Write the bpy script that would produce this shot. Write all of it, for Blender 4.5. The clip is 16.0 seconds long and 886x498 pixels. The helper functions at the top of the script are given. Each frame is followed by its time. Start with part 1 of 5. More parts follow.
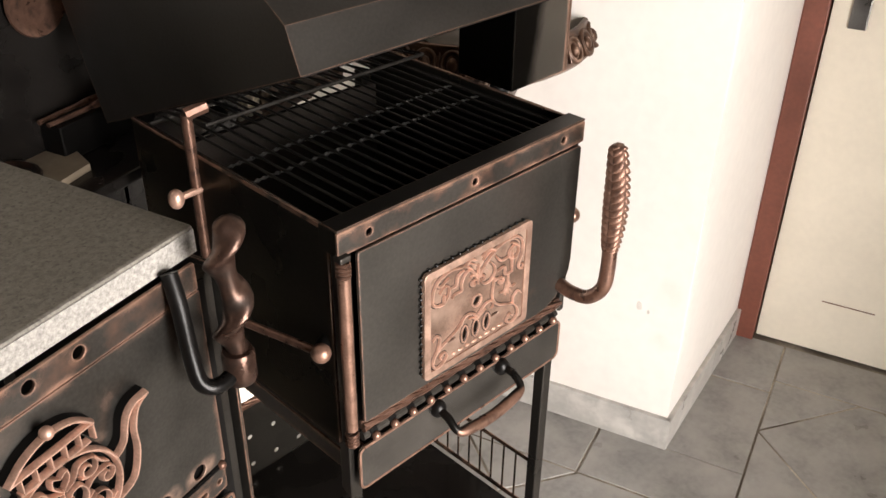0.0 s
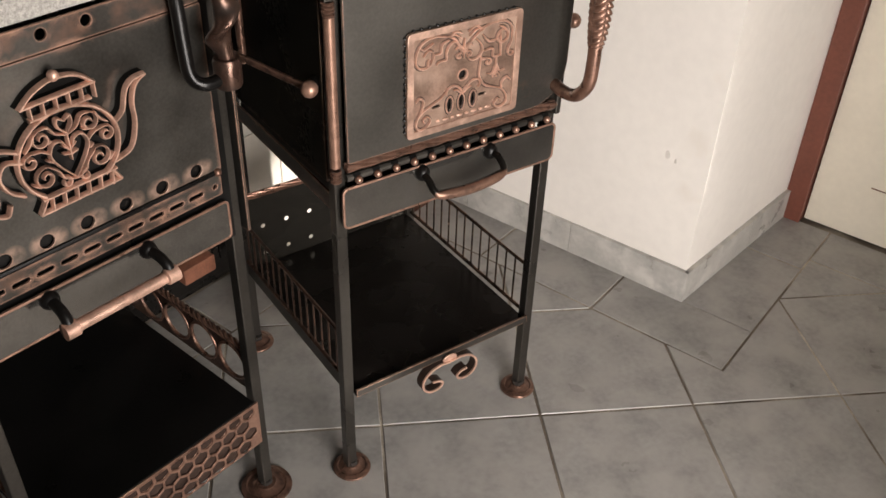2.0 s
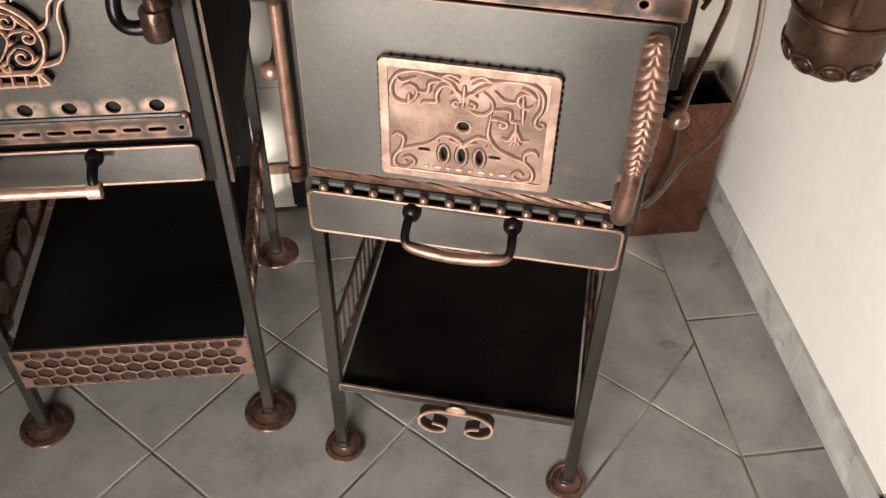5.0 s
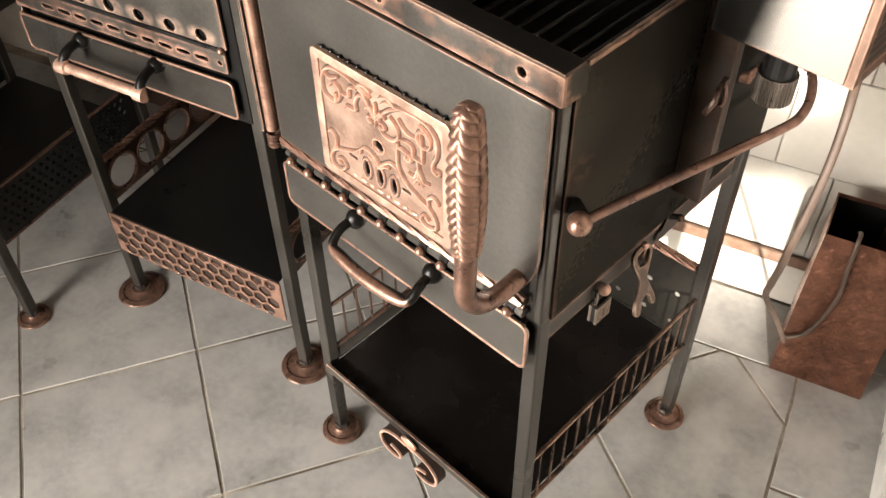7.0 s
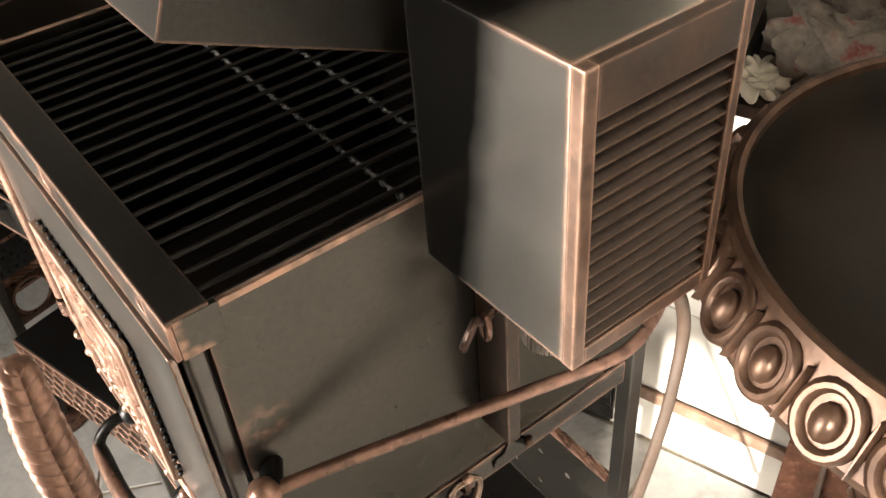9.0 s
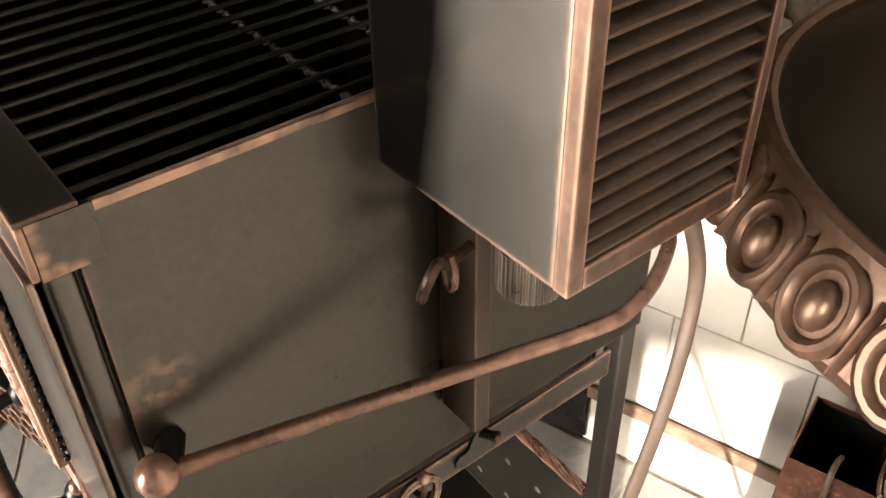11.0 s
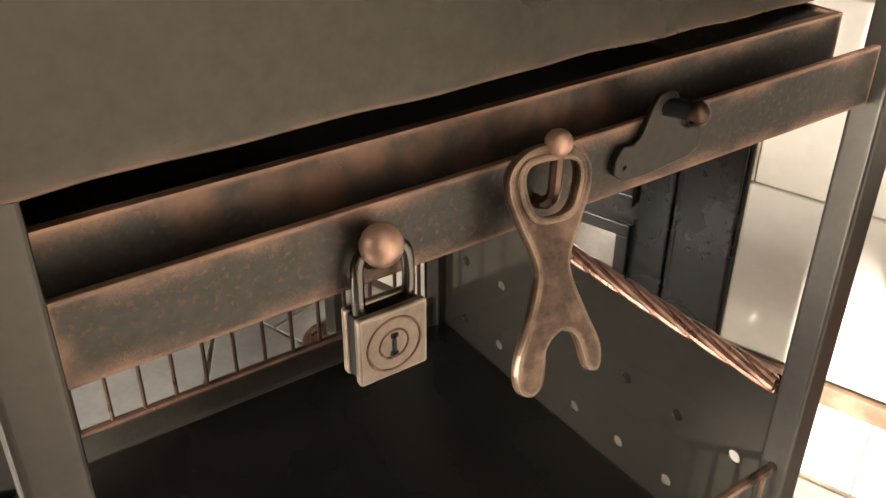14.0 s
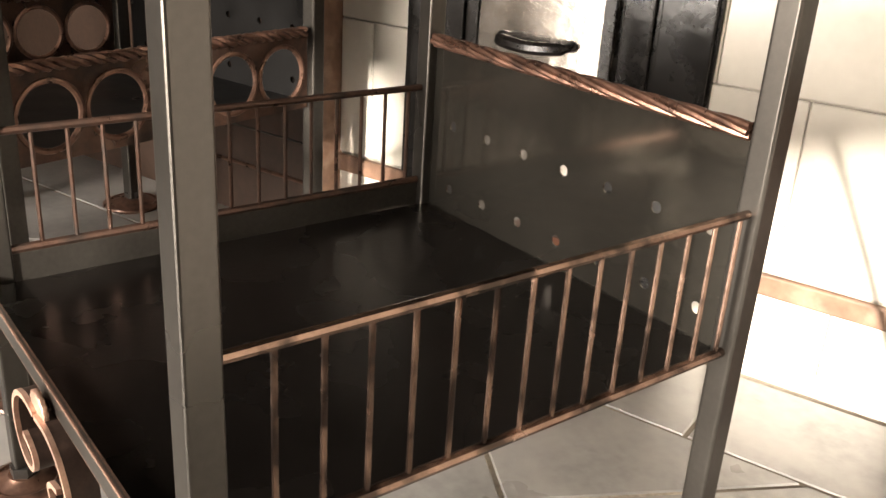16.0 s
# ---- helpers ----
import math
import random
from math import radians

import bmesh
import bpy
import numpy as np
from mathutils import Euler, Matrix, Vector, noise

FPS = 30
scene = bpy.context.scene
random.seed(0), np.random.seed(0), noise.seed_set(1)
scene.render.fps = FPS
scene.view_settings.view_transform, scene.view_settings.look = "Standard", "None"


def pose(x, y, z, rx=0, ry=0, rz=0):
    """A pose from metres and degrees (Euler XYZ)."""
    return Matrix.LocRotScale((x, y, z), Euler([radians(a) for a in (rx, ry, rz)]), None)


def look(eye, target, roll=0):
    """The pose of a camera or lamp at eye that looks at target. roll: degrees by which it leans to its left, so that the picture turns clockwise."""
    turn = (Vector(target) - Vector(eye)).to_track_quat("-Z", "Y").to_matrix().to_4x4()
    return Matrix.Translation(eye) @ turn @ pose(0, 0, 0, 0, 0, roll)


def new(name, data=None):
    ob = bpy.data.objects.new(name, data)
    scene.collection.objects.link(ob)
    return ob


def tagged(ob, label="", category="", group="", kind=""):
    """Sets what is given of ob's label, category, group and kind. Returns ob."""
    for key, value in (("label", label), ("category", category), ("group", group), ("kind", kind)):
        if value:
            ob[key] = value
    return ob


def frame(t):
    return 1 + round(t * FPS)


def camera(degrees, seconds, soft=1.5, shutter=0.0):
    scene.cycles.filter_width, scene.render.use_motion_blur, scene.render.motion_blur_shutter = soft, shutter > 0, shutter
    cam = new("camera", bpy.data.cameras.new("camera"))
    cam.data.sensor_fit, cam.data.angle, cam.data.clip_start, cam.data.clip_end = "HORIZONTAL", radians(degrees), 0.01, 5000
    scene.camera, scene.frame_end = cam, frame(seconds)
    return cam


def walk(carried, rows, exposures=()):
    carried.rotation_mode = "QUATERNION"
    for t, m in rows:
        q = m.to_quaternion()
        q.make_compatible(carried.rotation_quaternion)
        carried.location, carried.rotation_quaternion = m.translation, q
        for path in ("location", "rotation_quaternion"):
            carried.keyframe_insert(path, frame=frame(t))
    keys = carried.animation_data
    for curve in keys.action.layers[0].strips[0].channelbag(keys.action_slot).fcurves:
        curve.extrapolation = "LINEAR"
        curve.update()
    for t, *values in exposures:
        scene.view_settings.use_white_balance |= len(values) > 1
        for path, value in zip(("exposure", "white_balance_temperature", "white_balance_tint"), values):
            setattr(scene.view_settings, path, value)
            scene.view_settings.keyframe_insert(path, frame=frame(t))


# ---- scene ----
cam = camera(51.5, 16.0)
PATH = [
    (0, (-0.569, -0.713, 1.531), (0.646, 0.481, 0.482), 0.7),
    (0.5, (-0.576, -0.828, 1.503), (0.553, 0.418, 0.419), 1.7),
    (1, (-0.527, -0.942, 1.471), (0.411, 0.41, 0.334), 0.7),
    (1.5, (-0.557, -1.012, 1.452), (0.413, 0.291, 0.285), 2.1),
    (2, (-0.564, -1.064, 1.422), (0.373, 0.252, 0.244), 2.0),
    (2.5, (-0.446, -1.095, 1.438), (0.405, 0.241, 0.217), 6.8),
    (3, (-0.291, -1.026, 1.469), (0.591, 0.303, 0.263), 8.4),
    (3.5, (-0.175, -0.973, 1.48), (0.604, 0.375, 0.226), 7.7),
    (4, (0.076, -0.984, 1.472), (0.35, 0.478, 0.135), 3.4),
    (4.5, (0.217, -1.005, 1.527), (0.262, 0.435, 0.139), 5.0),
    (5, (0.329, -0.883, 1.487), (0.101, 0.501, 0.061), 1.2),
    (5.2, (0.358, -0.843, 1.469), (0.092, 0.551, 0.06), 2.1),
    (7.3, (0.861, -0.459, 1.441), (-0.19, 0.45, 0.002), -0.8),
    (7.5, (0.887, -0.408, 1.433), (-0.204, 0.447, -0.009), -0.5),
    (8, (0.948, -0.277, 1.442), (-0.317, 0.368, 0.033), -3.5),
    (8.5, (0.904, -0.19, 1.41), (-0.393, 0.507, 0.057), -3.5),
    (9, (0.861, -0.089, 1.387), (-0.386, 0.77, 0.081), -4.8),
    (9.2, (0.843, -0.063, 1.37), (-0.402, 0.826, 0.082), -6.2),
    (11.3, (0.809, -0.05, 1.208), (-0.437, 0.905, -0.031), -0.6),
    (11.5, (0.81, -0.066, 1.176), (-0.448, 0.893, -0.048), -0.5),
    (12, (0.801, -0.064, 1.078), (-0.489, 0.907, -0.102), -0.0),
    (12.5, (0.808, -0.071, 1.029), (-0.506, 0.896, -0.128), 1.5),
    (13, (0.792, -0.076, 0.969), (-0.552, 0.889, -0.155), 1.0),
    (13.5, (0.714, -0.034, 0.87), (-0.671, 0.934, -0.199), 0.3),
    (14, (0.663, -0.003, 0.777), (-0.739, 0.984, -0.253), 0.4),
    (14.5, (0.665, -0.013, 0.748), (-0.774, 1.021, -0.181), 1.5),
    (15, (0.708, -0.057, 0.704), (-0.745, 1.021, -0.147), 1.2),
    (15.5, (0.745, -0.103, 0.634), (-0.722, 1.018, -0.134), 2.7),
    (16, (0.779, -0.126, 0.55), (-0.668, 1.025, -0.212), 3.7),
]
EXPOSURES = [(0.0, 0.36, 6450, 13), (0.5, -0.02, 6500, 13), (1.0, -0.15, 6500, 13), (3.5, -0.23, 6500, 13), (5.0, 0.06, 6450, 12), (5.2, 0.13, 6450, 12), (7.3, 1.05, 6600, 10), (8.5, 1.20, 6600, 10), (9.2, 1.30, 6600, 9), (11.3, 1.12, 6850, 11), (12.5, 1.04, 7000, 11), (13.5, 1.12, 7000, 11), (14.5, 1.25, 6950, 11), (15.0, 1.46, 6950, 11), (15.5, 1.15, 7050, 11), (16.0, 1.13, 6900, 12)]
walk(cam, [(t, look(eye, target, roll)) for t, eye, target, roll in PATH], EXPOSURES)

# ---- light ----
world = bpy.data.worlds.new("world")
scene.world = world
world.use_nodes = True
wn = world.node_tree.nodes
sky = wn.new("ShaderNodeTexSky")
sky.sky_type, sky.sun_disc = "NISHITA", False
sky.sun_elevation, sky.sun_rotation = radians(17.7), radians(146.6)
wn["Background"].inputs["Strength"].default_value = 0.05
world.node_tree.links.new(sky.outputs[0], wn["Background"].inputs["Color"])


def aimed(name, data, m):
    ob = new(name, data)
    ob.matrix_world = m
    return ob


SUN_FROM = Vector((0.525, -0.795, 0.304))
sun = bpy.data.lights.new("sun", "SUN")
sun.energy, sun.angle, sun.color = 8.0, radians(1.8), (1.0, 0.94, 0.86)
aimed("sun", sun, look(SUN_FROM * 5, (0, 0, 0)))
daylight = bpy.data.lights.new("doorway_daylight", "AREA")
daylight.energy, daylight.shape, daylight.size, daylight.size_y, daylight.color = 330.0, "RECTANGLE", 2.4, 1.9, (1.0, 0.94, 0.875)
aimed("doorway_daylight", daylight, look((-0.4, -2.95, 1.0), (-0.25, -1.4, 0.9)))


# ---- materials ----
COPPER = (0.50, 0.285, 0.20)


def material(name, base, rough=0.5, metal=0.0, vary=0.15, scale=14.0, fine=220.0, bump=0.0, bump_scale=90.0, edge=None, edge_size=0.003, second=None, second_at=(0.55, 0.7), second_scale=9.0, coat=0.0, rough_vary=0.1, per_piece=0.0, wear=1.0, halo=0.0, bump_depth=0.002, gloss=0.5, stain=None, stain_size=0.02, rubs=(), rub_size=0.02, rub_colour=(0.60, 0.42, 0.33), graze=1.0, black_side=None):
    """A procedural surface: base colour varied at two scales, patches of a second colour, worn edges of a third."""
    m = bpy.data.materials.new(name)
    m.use_nodes = True
    nt = m.node_tree
    n, link = nt.nodes, nt.links.new
    p = n["Principled BSDF"]
    p.inputs["Metallic"].default_value = metal
    p.inputs["Specular IOR Level"].default_value = gloss
    p.inputs["Coat Weight"].default_value = coat
    p.inputs["Specular Tint"].default_value = (graze, graze, graze, 1.0)
    p.inputs["Coat Roughness"].default_value = 0.15
    co = n.new("ShaderNodeTexCoord").outputs["Object"]

    def noise_at(s, detail=4.0):
        node = n.new("ShaderNodeTexNoise")
        node.inputs["Scale"].default_value, node.inputs["Detail"].default_value = s, detail
        link(co, node.inputs["Vector"])
        return node.outputs["Fac"]

    def ramp(value, a, b, low=0.0, high=1.0):
        node = n.new("ShaderNodeMapRange")
        for key, v in zip(("From Min", "From Max", "To Min", "To Max"), (a, b, low, high)):
            node.inputs[key].default_value = v
        link(value, node.inputs["Value"])
        return node.outputs["Result"]

    def mixed(fac, a, b, mode="MIX"):
        node = n.new("ShaderNodeMix")
        node.data_type, node.blend_type = "RGBA", mode
        for socket, v in ((node.inputs["Factor"], fac), (node.inputs["A"], a), (node.inputs["B"], b)):
            if isinstance(v, bpy.types.NodeSocket):
                link(v, socket)
            else:
                socket.default_value = v if isinstance(v, (int, float)) else (*v, 1.0) if len(v) == 3 else v
        return node.outputs["Result"]

    def math_node(op, a, b=None):
        node = n.new("ShaderNodeMath")
        node.operation = op
        for k, v in enumerate((a, b)):
            if isinstance(v, bpy.types.NodeSocket):
                link(v, node.inputs[k])
            elif v is not None:
                node.inputs[k].default_value = v
        return node.outputs[0]

    big, small = noise_at(scale), noise_at(fine, 2.0)
    tone = math_node("ADD", ramp(big, 0.3, 0.7, 1 - vary, 1 + vary), ramp(small, 0.3, 0.7, -vary / 2, vary / 2))
    if per_piece:
        info = n.new("ShaderNodeObjectInfo").outputs["Random"]
        tone = math_node("MULTIPLY", tone, ramp(info, 0, 1, 1 - per_piece, 1 + per_piece))
    grey = n.new("ShaderNodeCombineXYZ")
    for k in range(3):
        link(tone, grey.inputs[k])
    colour = mixed(1.0, base, grey.outputs[0], "MULTIPLY")
    if second:
        colour = mixed(ramp(noise_at(second_scale, 6.0), *second_at), colour, second)
    if edge:
        bev = n.new("ShaderNodeBevel")
        bev.samples = 4
        bev.inputs["Radius"].default_value = edge_size
        geo = n.new("ShaderNodeNewGeometry")
        dot = n.new("ShaderNodeVectorMath")
        dot.operation = "DOT_PRODUCT"
        link(bev.outputs[0], dot.inputs[0])
        link(geo.outputs["True Normal"], dot.inputs[1])
        worn = ramp(dot.outputs["Value"], 0.995, 0.90, 0.0, 1.15 * wear)
        worn = math_node("MULTIPLY", worn, ramp(noise_at(45.0), 0.3, 0.55, 0.25, 1.0))
        if halo:
            wide = n.new("ShaderNodeBevel")
            wide.samples = 6
            wide.inputs["Radius"].default_value = 0.012
            turn = n.new("ShaderNodeVectorMath")
            turn.operation = "DOT_PRODUCT"
            link(wide.outputs[0], turn.inputs[0])
            link(geo.outputs["True Normal"], turn.inputs[1])
            soft = math_node("MULTIPLY", ramp(turn.outputs["Value"], 0.999, 0.93, 0.0, halo), ramp(noise_at(30.0), 0.42, 0.62, 0.0, 1.0))
            worn = math_node("MAXIMUM", worn, soft)
        colour = mixed(worn, colour, edge)
        link(math_node("ADD", math_node("MULTIPLY", worn, 0.45 - metal), metal), p.inputs["Metallic"])
    if stain:
        gap = n.new("ShaderNodeVectorMath")
        gap.operation = "DISTANCE"
        link(co, gap.inputs[0])
        gap.inputs[1].default_value = stain
        spot = math_node("MULTIPLY", ramp(gap.outputs["Value"], stain_size, stain_size * 0.25, 0.0, 1.0), ramp(noise_at(75.0, 6.0), 0.42, 0.66, 0.0, 0.36))
        colour = mixed(spot, colour, COPPER)
    if rubs:
        nearest = None
        for spot_at in rubs:
            gap = n.new("ShaderNodeVectorMath")
            gap.operation = "DISTANCE"
            link(co, gap.inputs[0])
            gap.inputs[1].default_value = spot_at
            nearest = gap.outputs["Value"] if nearest is None else math_node("MINIMUM", nearest, gap.outputs["Value"])
        rubbed = math_node("MULTIPLY", ramp(nearest, rub_size, rub_size * 0.4, 0.0, 0.9), ramp(noise_at(60.0, 5.0), 0.34, 0.62, 0.15, 1.0))
        colour = mixed(rubbed, colour, rub_colour)
    # Fades the colour to near black on one side of a plane.
    if black_side:
        at, way, width = black_side
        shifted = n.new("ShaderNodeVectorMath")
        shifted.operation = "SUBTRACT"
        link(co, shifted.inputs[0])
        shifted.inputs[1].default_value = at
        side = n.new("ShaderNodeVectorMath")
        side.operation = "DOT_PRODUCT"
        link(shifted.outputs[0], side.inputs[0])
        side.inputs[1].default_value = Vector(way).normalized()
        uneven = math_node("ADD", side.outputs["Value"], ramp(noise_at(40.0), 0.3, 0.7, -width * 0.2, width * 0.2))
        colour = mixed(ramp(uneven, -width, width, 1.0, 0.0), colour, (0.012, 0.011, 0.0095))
    link(colour, p.inputs["Base Color"])
    link(ramp(big, 0.3, 0.7, rough - rough_vary, rough + rough_vary), p.inputs["Roughness"])
    if bump:
        b = n.new("ShaderNodeBump")
        b.inputs["Strength"].default_value, b.inputs["Distance"].default_value = bump, bump_depth
        link(noise_at(bump_scale, 5.0), b.inputs["Height"])
        link(b.outputs[0], p.inputs["Normal"])
    return m


steel = material("black_patina_steel", (0.076, 0.071, 0.063), 0.45, 0.88, 0.12, 6.0, 260.0, 0.03, 160.0, edge=COPPER, edge_size=0.0032)
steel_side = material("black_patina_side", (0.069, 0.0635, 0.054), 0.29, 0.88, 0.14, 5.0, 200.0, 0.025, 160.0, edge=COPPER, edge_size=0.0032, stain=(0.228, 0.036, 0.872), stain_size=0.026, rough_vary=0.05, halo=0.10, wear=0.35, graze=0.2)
steel_tab = material("copper_rubbed_tab", (0.069, 0.0635, 0.054), 0.31, 0.88, 0.14, 5.0, 200.0, 0.03, 160.0, rough_vary=0.05, graze=0.35, rubs=[(0.2285, 0.0, 0.971), (0.2285, 0.0, 0.981), (0.2285, 0.0, 0.991), (0.2285, 0.0, 1.0), (0.2285, 0.008, 0.970), (0.2285, 0.016, 0.9675)], rub_size=0.0070, rub_colour=(0.36, 0.215, 0.15))
worn_edge = material("copper_worn_sheet_edge", (0.10, 0.08, 0.062), 0.40, 0.75, 0.2, 20.0, 200.0, 0.1, 160.0, second=(0.42, 0.25, 0.175), second_at=(0.40, 0.56), second_scale=22.0)
steel_plain = material("black_satin_steel", (0.068, 0.062, 0.054), 0.42, 0.78, 0.2, 9.0, 200.0, 0.12, 140.0)
leg_steel = material("satin_black_leg_steel", (0.085, 0.078, 0.069), 0.30, 0.85, 0.12, 5.0, 200.0, 0.03, 140.0, rough_vary=0.05)
steel_pale = material("brushed_grey_steel", (0.24, 0.228, 0.21), 0.11, 0.9, 0.2, 12.0, 300.0, 0.03, 200.0, rough_vary=0.03, edge=COPPER, edge_size=0.004)
steel_rubbed = material("rubbed_black_steel", (0.115, 0.108, 0.097), 0.38, 0.86, 0.2, 8.0, 260.0, 0.12, 160.0, edge=COPPER, edge_size=0.004, halo=0.6, rubs=[(0.148 - 0.0570 * k + side, -0.013, 0.742) for k in range(7) for side in (-0.009, 0.013)], rub_size=0.017)
steel_strip = material("copper_rubbed_strip", (0.075, 0.068, 0.06), 0.44, 0.78, 0.2, 8.0, 260.0, 0.08, 160.0, edge=COPPER, edge_size=0.004, second=(0.21, 0.125, 0.09), second_at=(0.50, 0.74), second_scale=24.0, halo=0.9)
tray_steel = material("copper_gritted_tray", (0.074, 0.069, 0.061), 0.45, 0.8, 0.2, 9.0, 260.0, 0.08, 160.0, edge=COPPER, edge_size=0.004, second=(0.15, 0.095, 0.07), second_at=(0.56, 0.76), second_scale=420.0, halo=0.5, rubs=[(side * 0.190, 0.085 + 0.022 * k, 0.634 - 0.004 * (k % 3)) for side in (-1, 1) for k in range(9)], rub_size=0.015, rub_colour=(0.23, 0.135, 0.095))
steel_stained = material("copper_stained_steel", (0.074, 0.069, 0.061), 0.45, 0.8, 0.2, 9.0, 260.0, 0.08, 160.0, edge=COPPER, edge_size=0.004, second=(0.16, 0.10, 0.074), second_at=(0.56, 0.76), second_scale=420.0, halo=0.55)
cover_trim = material("rubbed_brown_trim", (0.070, 0.045, 0.033), 0.46, 0.7, 0.25, 20.0, 200.0, 0.15, 150.0, second=(0.055, 0.045, 0.037), second_at=(0.45, 0.65), second_scale=18.0, edge=(0.19, 0.115, 0.082), edge_size=0.003)
copper_grip = material("rubbed_copper_grip", (0.34, 0.20, 0.145), 0.36, 0.65, 0.2, 50.0, 300.0, 0.15, 200.0, second=(0.17, 0.095, 0.068), second_at=(0.56, 0.78), second_scale=90.0)
rail_copper = material("worn_bright_rail_copper", (0.27, 0.175, 0.13), 0.22, 0.9, 0.25, 40.0, 250.0, 0.08, 150.0, second=(0.055, 0.038, 0.03), second_at=(0.47, 0.60), second_scale=32.0, rough_vary=0.06)
grip_copper = material("plaited_grip_copper", (0.25, 0.145, 0.105), 0.42, 0.65, 0.25, 50.0, 300.0, 0.15, 200.0, second=(0.12, 0.068, 0.05), second_at=(0.50, 0.72), second_scale=70.0)
iron_brown = material("dark_rubbed_iron", (0.12, 0.07, 0.052), 0.34, 0.75, 0.25, 30.0, 250.0, 0.15, 150.0, second=(0.055, 0.04, 0.033), second_at=(0.45, 0.65), second_scale=30.0)
ash = material("ashy_firebox", (0.055, 0.045, 0.037), 0.8, 0.0, 0.3, 12.0)
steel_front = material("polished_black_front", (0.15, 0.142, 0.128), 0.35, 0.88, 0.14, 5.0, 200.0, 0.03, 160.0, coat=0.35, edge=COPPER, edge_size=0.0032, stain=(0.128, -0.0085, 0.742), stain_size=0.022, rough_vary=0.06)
steel_lid = material("blackened_lid_sheet", (0.034, 0.031, 0.027), 0.46, 0.7, 0.2, 6.0, 260.0, 0.06, 160.0, edge=(0.30, 0.165, 0.11), edge_size=0.0030, wear=0.6)
# The cover turns near black left of a slanted soft edge.
steel_cover = material("satin_steel_cover", (0.29, 0.276, 0.25), 0.24, 0.92, 0.10, 9.0, 260.0, 0.04, 160.0, edge=COPPER, edge_size=0.006, rough_vary=0.02, black_side=((0.321, 0.165, 1.05), (1.0, 0.0, -0.16), 0.012))
black_gloss = material("black_enamel_sheet", (0.0060, 0.005, 0.0044), 0.27, 0.0, 0.25, 10.0, 200.0, 0.05, 140.0, gloss=0.28, rough_vary=0.05)
back_sheet = material("satin_black_back_sheet", (0.138, 0.126, 0.106), 0.115, 0.9, 0.15, 7.0, 200.0, 0.02, 140.0, rough_vary=0.03)
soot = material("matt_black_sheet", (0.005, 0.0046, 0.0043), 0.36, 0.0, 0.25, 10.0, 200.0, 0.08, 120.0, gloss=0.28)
copper = material("antique_copper", (0.66, 0.42, 0.32), 0.40, 0.6, 0.2, 60.0, 300.0, 0.2, 220.0, second=(0.30, 0.17, 0.12), second_at=(0.60, 0.82), second_scale=70.0)
copper_dark = material("rubbed_copper_paint", (0.200, 0.112, 0.080), 0.33, 0.65, 0.22, 45.0, 250.0, 0.2, 150.0, second=(0.075, 0.046, 0.036), second_at=(0.50, 0.74), second_scale=60.0)
bow_copper = material("copper_bow_with_black_back", (0.24, 0.14, 0.10), 0.32, 0.65, 0.22, 45.0, 250.0, 0.2, 150.0, second=(0.10, 0.06, 0.045), second_at=(0.50, 0.74), second_scale=60.0, black_side=((0.0, -0.0515, 0.626), (0.0, -1.0, -0.35), 0.002))
bar_copper = material("copper_bar_with_black_back", (0.66, 0.42, 0.32), 0.40, 0.6, 0.2, 60.0, 300.0, 0.2, 220.0, second=(0.30, 0.17, 0.12), second_at=(0.60, 0.82), second_scale=70.0, black_side=((0.0, -0.0605, 0.642), (0.0, -1.0, 0.0), 0.002))
copper_plate = material("cast_plate_ground", (0.24, 0.155, 0.115), 0.44, 0.6, 0.3, 25.0, 250.0, 0.3, 240.0, second=(0.50, 0.35, 0.27), second_at=(0.46, 0.66), second_scale=14.0)
cover_frame = material("copper_rubbed_frame", (0.17, 0.105, 0.076), 0.42, 0.7, 0.25, 20.0, 200.0, 0.15, 150.0, second=(0.09, 0.06, 0.045), second_at=(0.48, 0.66), second_scale=40.0, edge=(0.52, 0.32, 0.23), edge_size=0.0035)
louvre_dark = material("browned_louvre_steel", (0.045, 0.031, 0.023), 0.42, 0.7, 0.3, 40.0, 300.0, 0.1, 200.0, edge=(0.24, 0.14, 0.095), edge_size=0.0012, wear=0.6)
twisted_copper = material("twisted_copper_bar", (0.20, 0.108, 0.076), 0.34, 0.75, 0.25, 50.0, 300.0, 0.1, 200.0, second=(0.06, 0.036, 0.028), second_at=(0.52, 0.72), second_scale=45.0)
patina = material("dark_patina", (0.045, 0.026, 0.019), 0.55, 0.3, 0.3, 40.0, 250.0, 0.2, 200.0)
copper_rim = material("rubbed_plate_rim", (0.52, 0.345, 0.265), 0.42, 0.6, 0.3, 30.0, 250.0, 0.3, 220.0, second=(0.32, 0.20, 0.15), second_at=(0.45, 0.7), second_scale=25.0)
hammered = material("hammered_copper", (0.16, 0.072, 0.045), 0.36, 0.75, 0.25, 30.0, 200.0, 0.6, 120.0, second=(0.085, 0.042, 0.029), second_at=(0.5, 0.8), second_scale=40.0, bump_depth=0.003)
zinc = material("bright_steel_wire", (0.15, 0.145, 0.138), 0.30, 0.85, 0.15)
grate_wire = material("dark_grate_wire", (0.036, 0.033, 0.029), 0.42, 0.6, 0.25, 30.0)
lock_metal = material("nickel_padlock", (0.25, 0.195, 0.155), 0.40, 0.7, 0.25, 60.0, 300.0, 0.1, 200.0, edge=(0.66, 0.56, 0.47), edge_size=0.0018)
knob_metal = material("ribbed_nickel_knob", (0.065, 0.053, 0.043), 0.34, 0.9, 0.2, 60.0, 300.0, 0.1, 200.0, edge=(0.17, 0.14, 0.115), edge_size=0.0010)
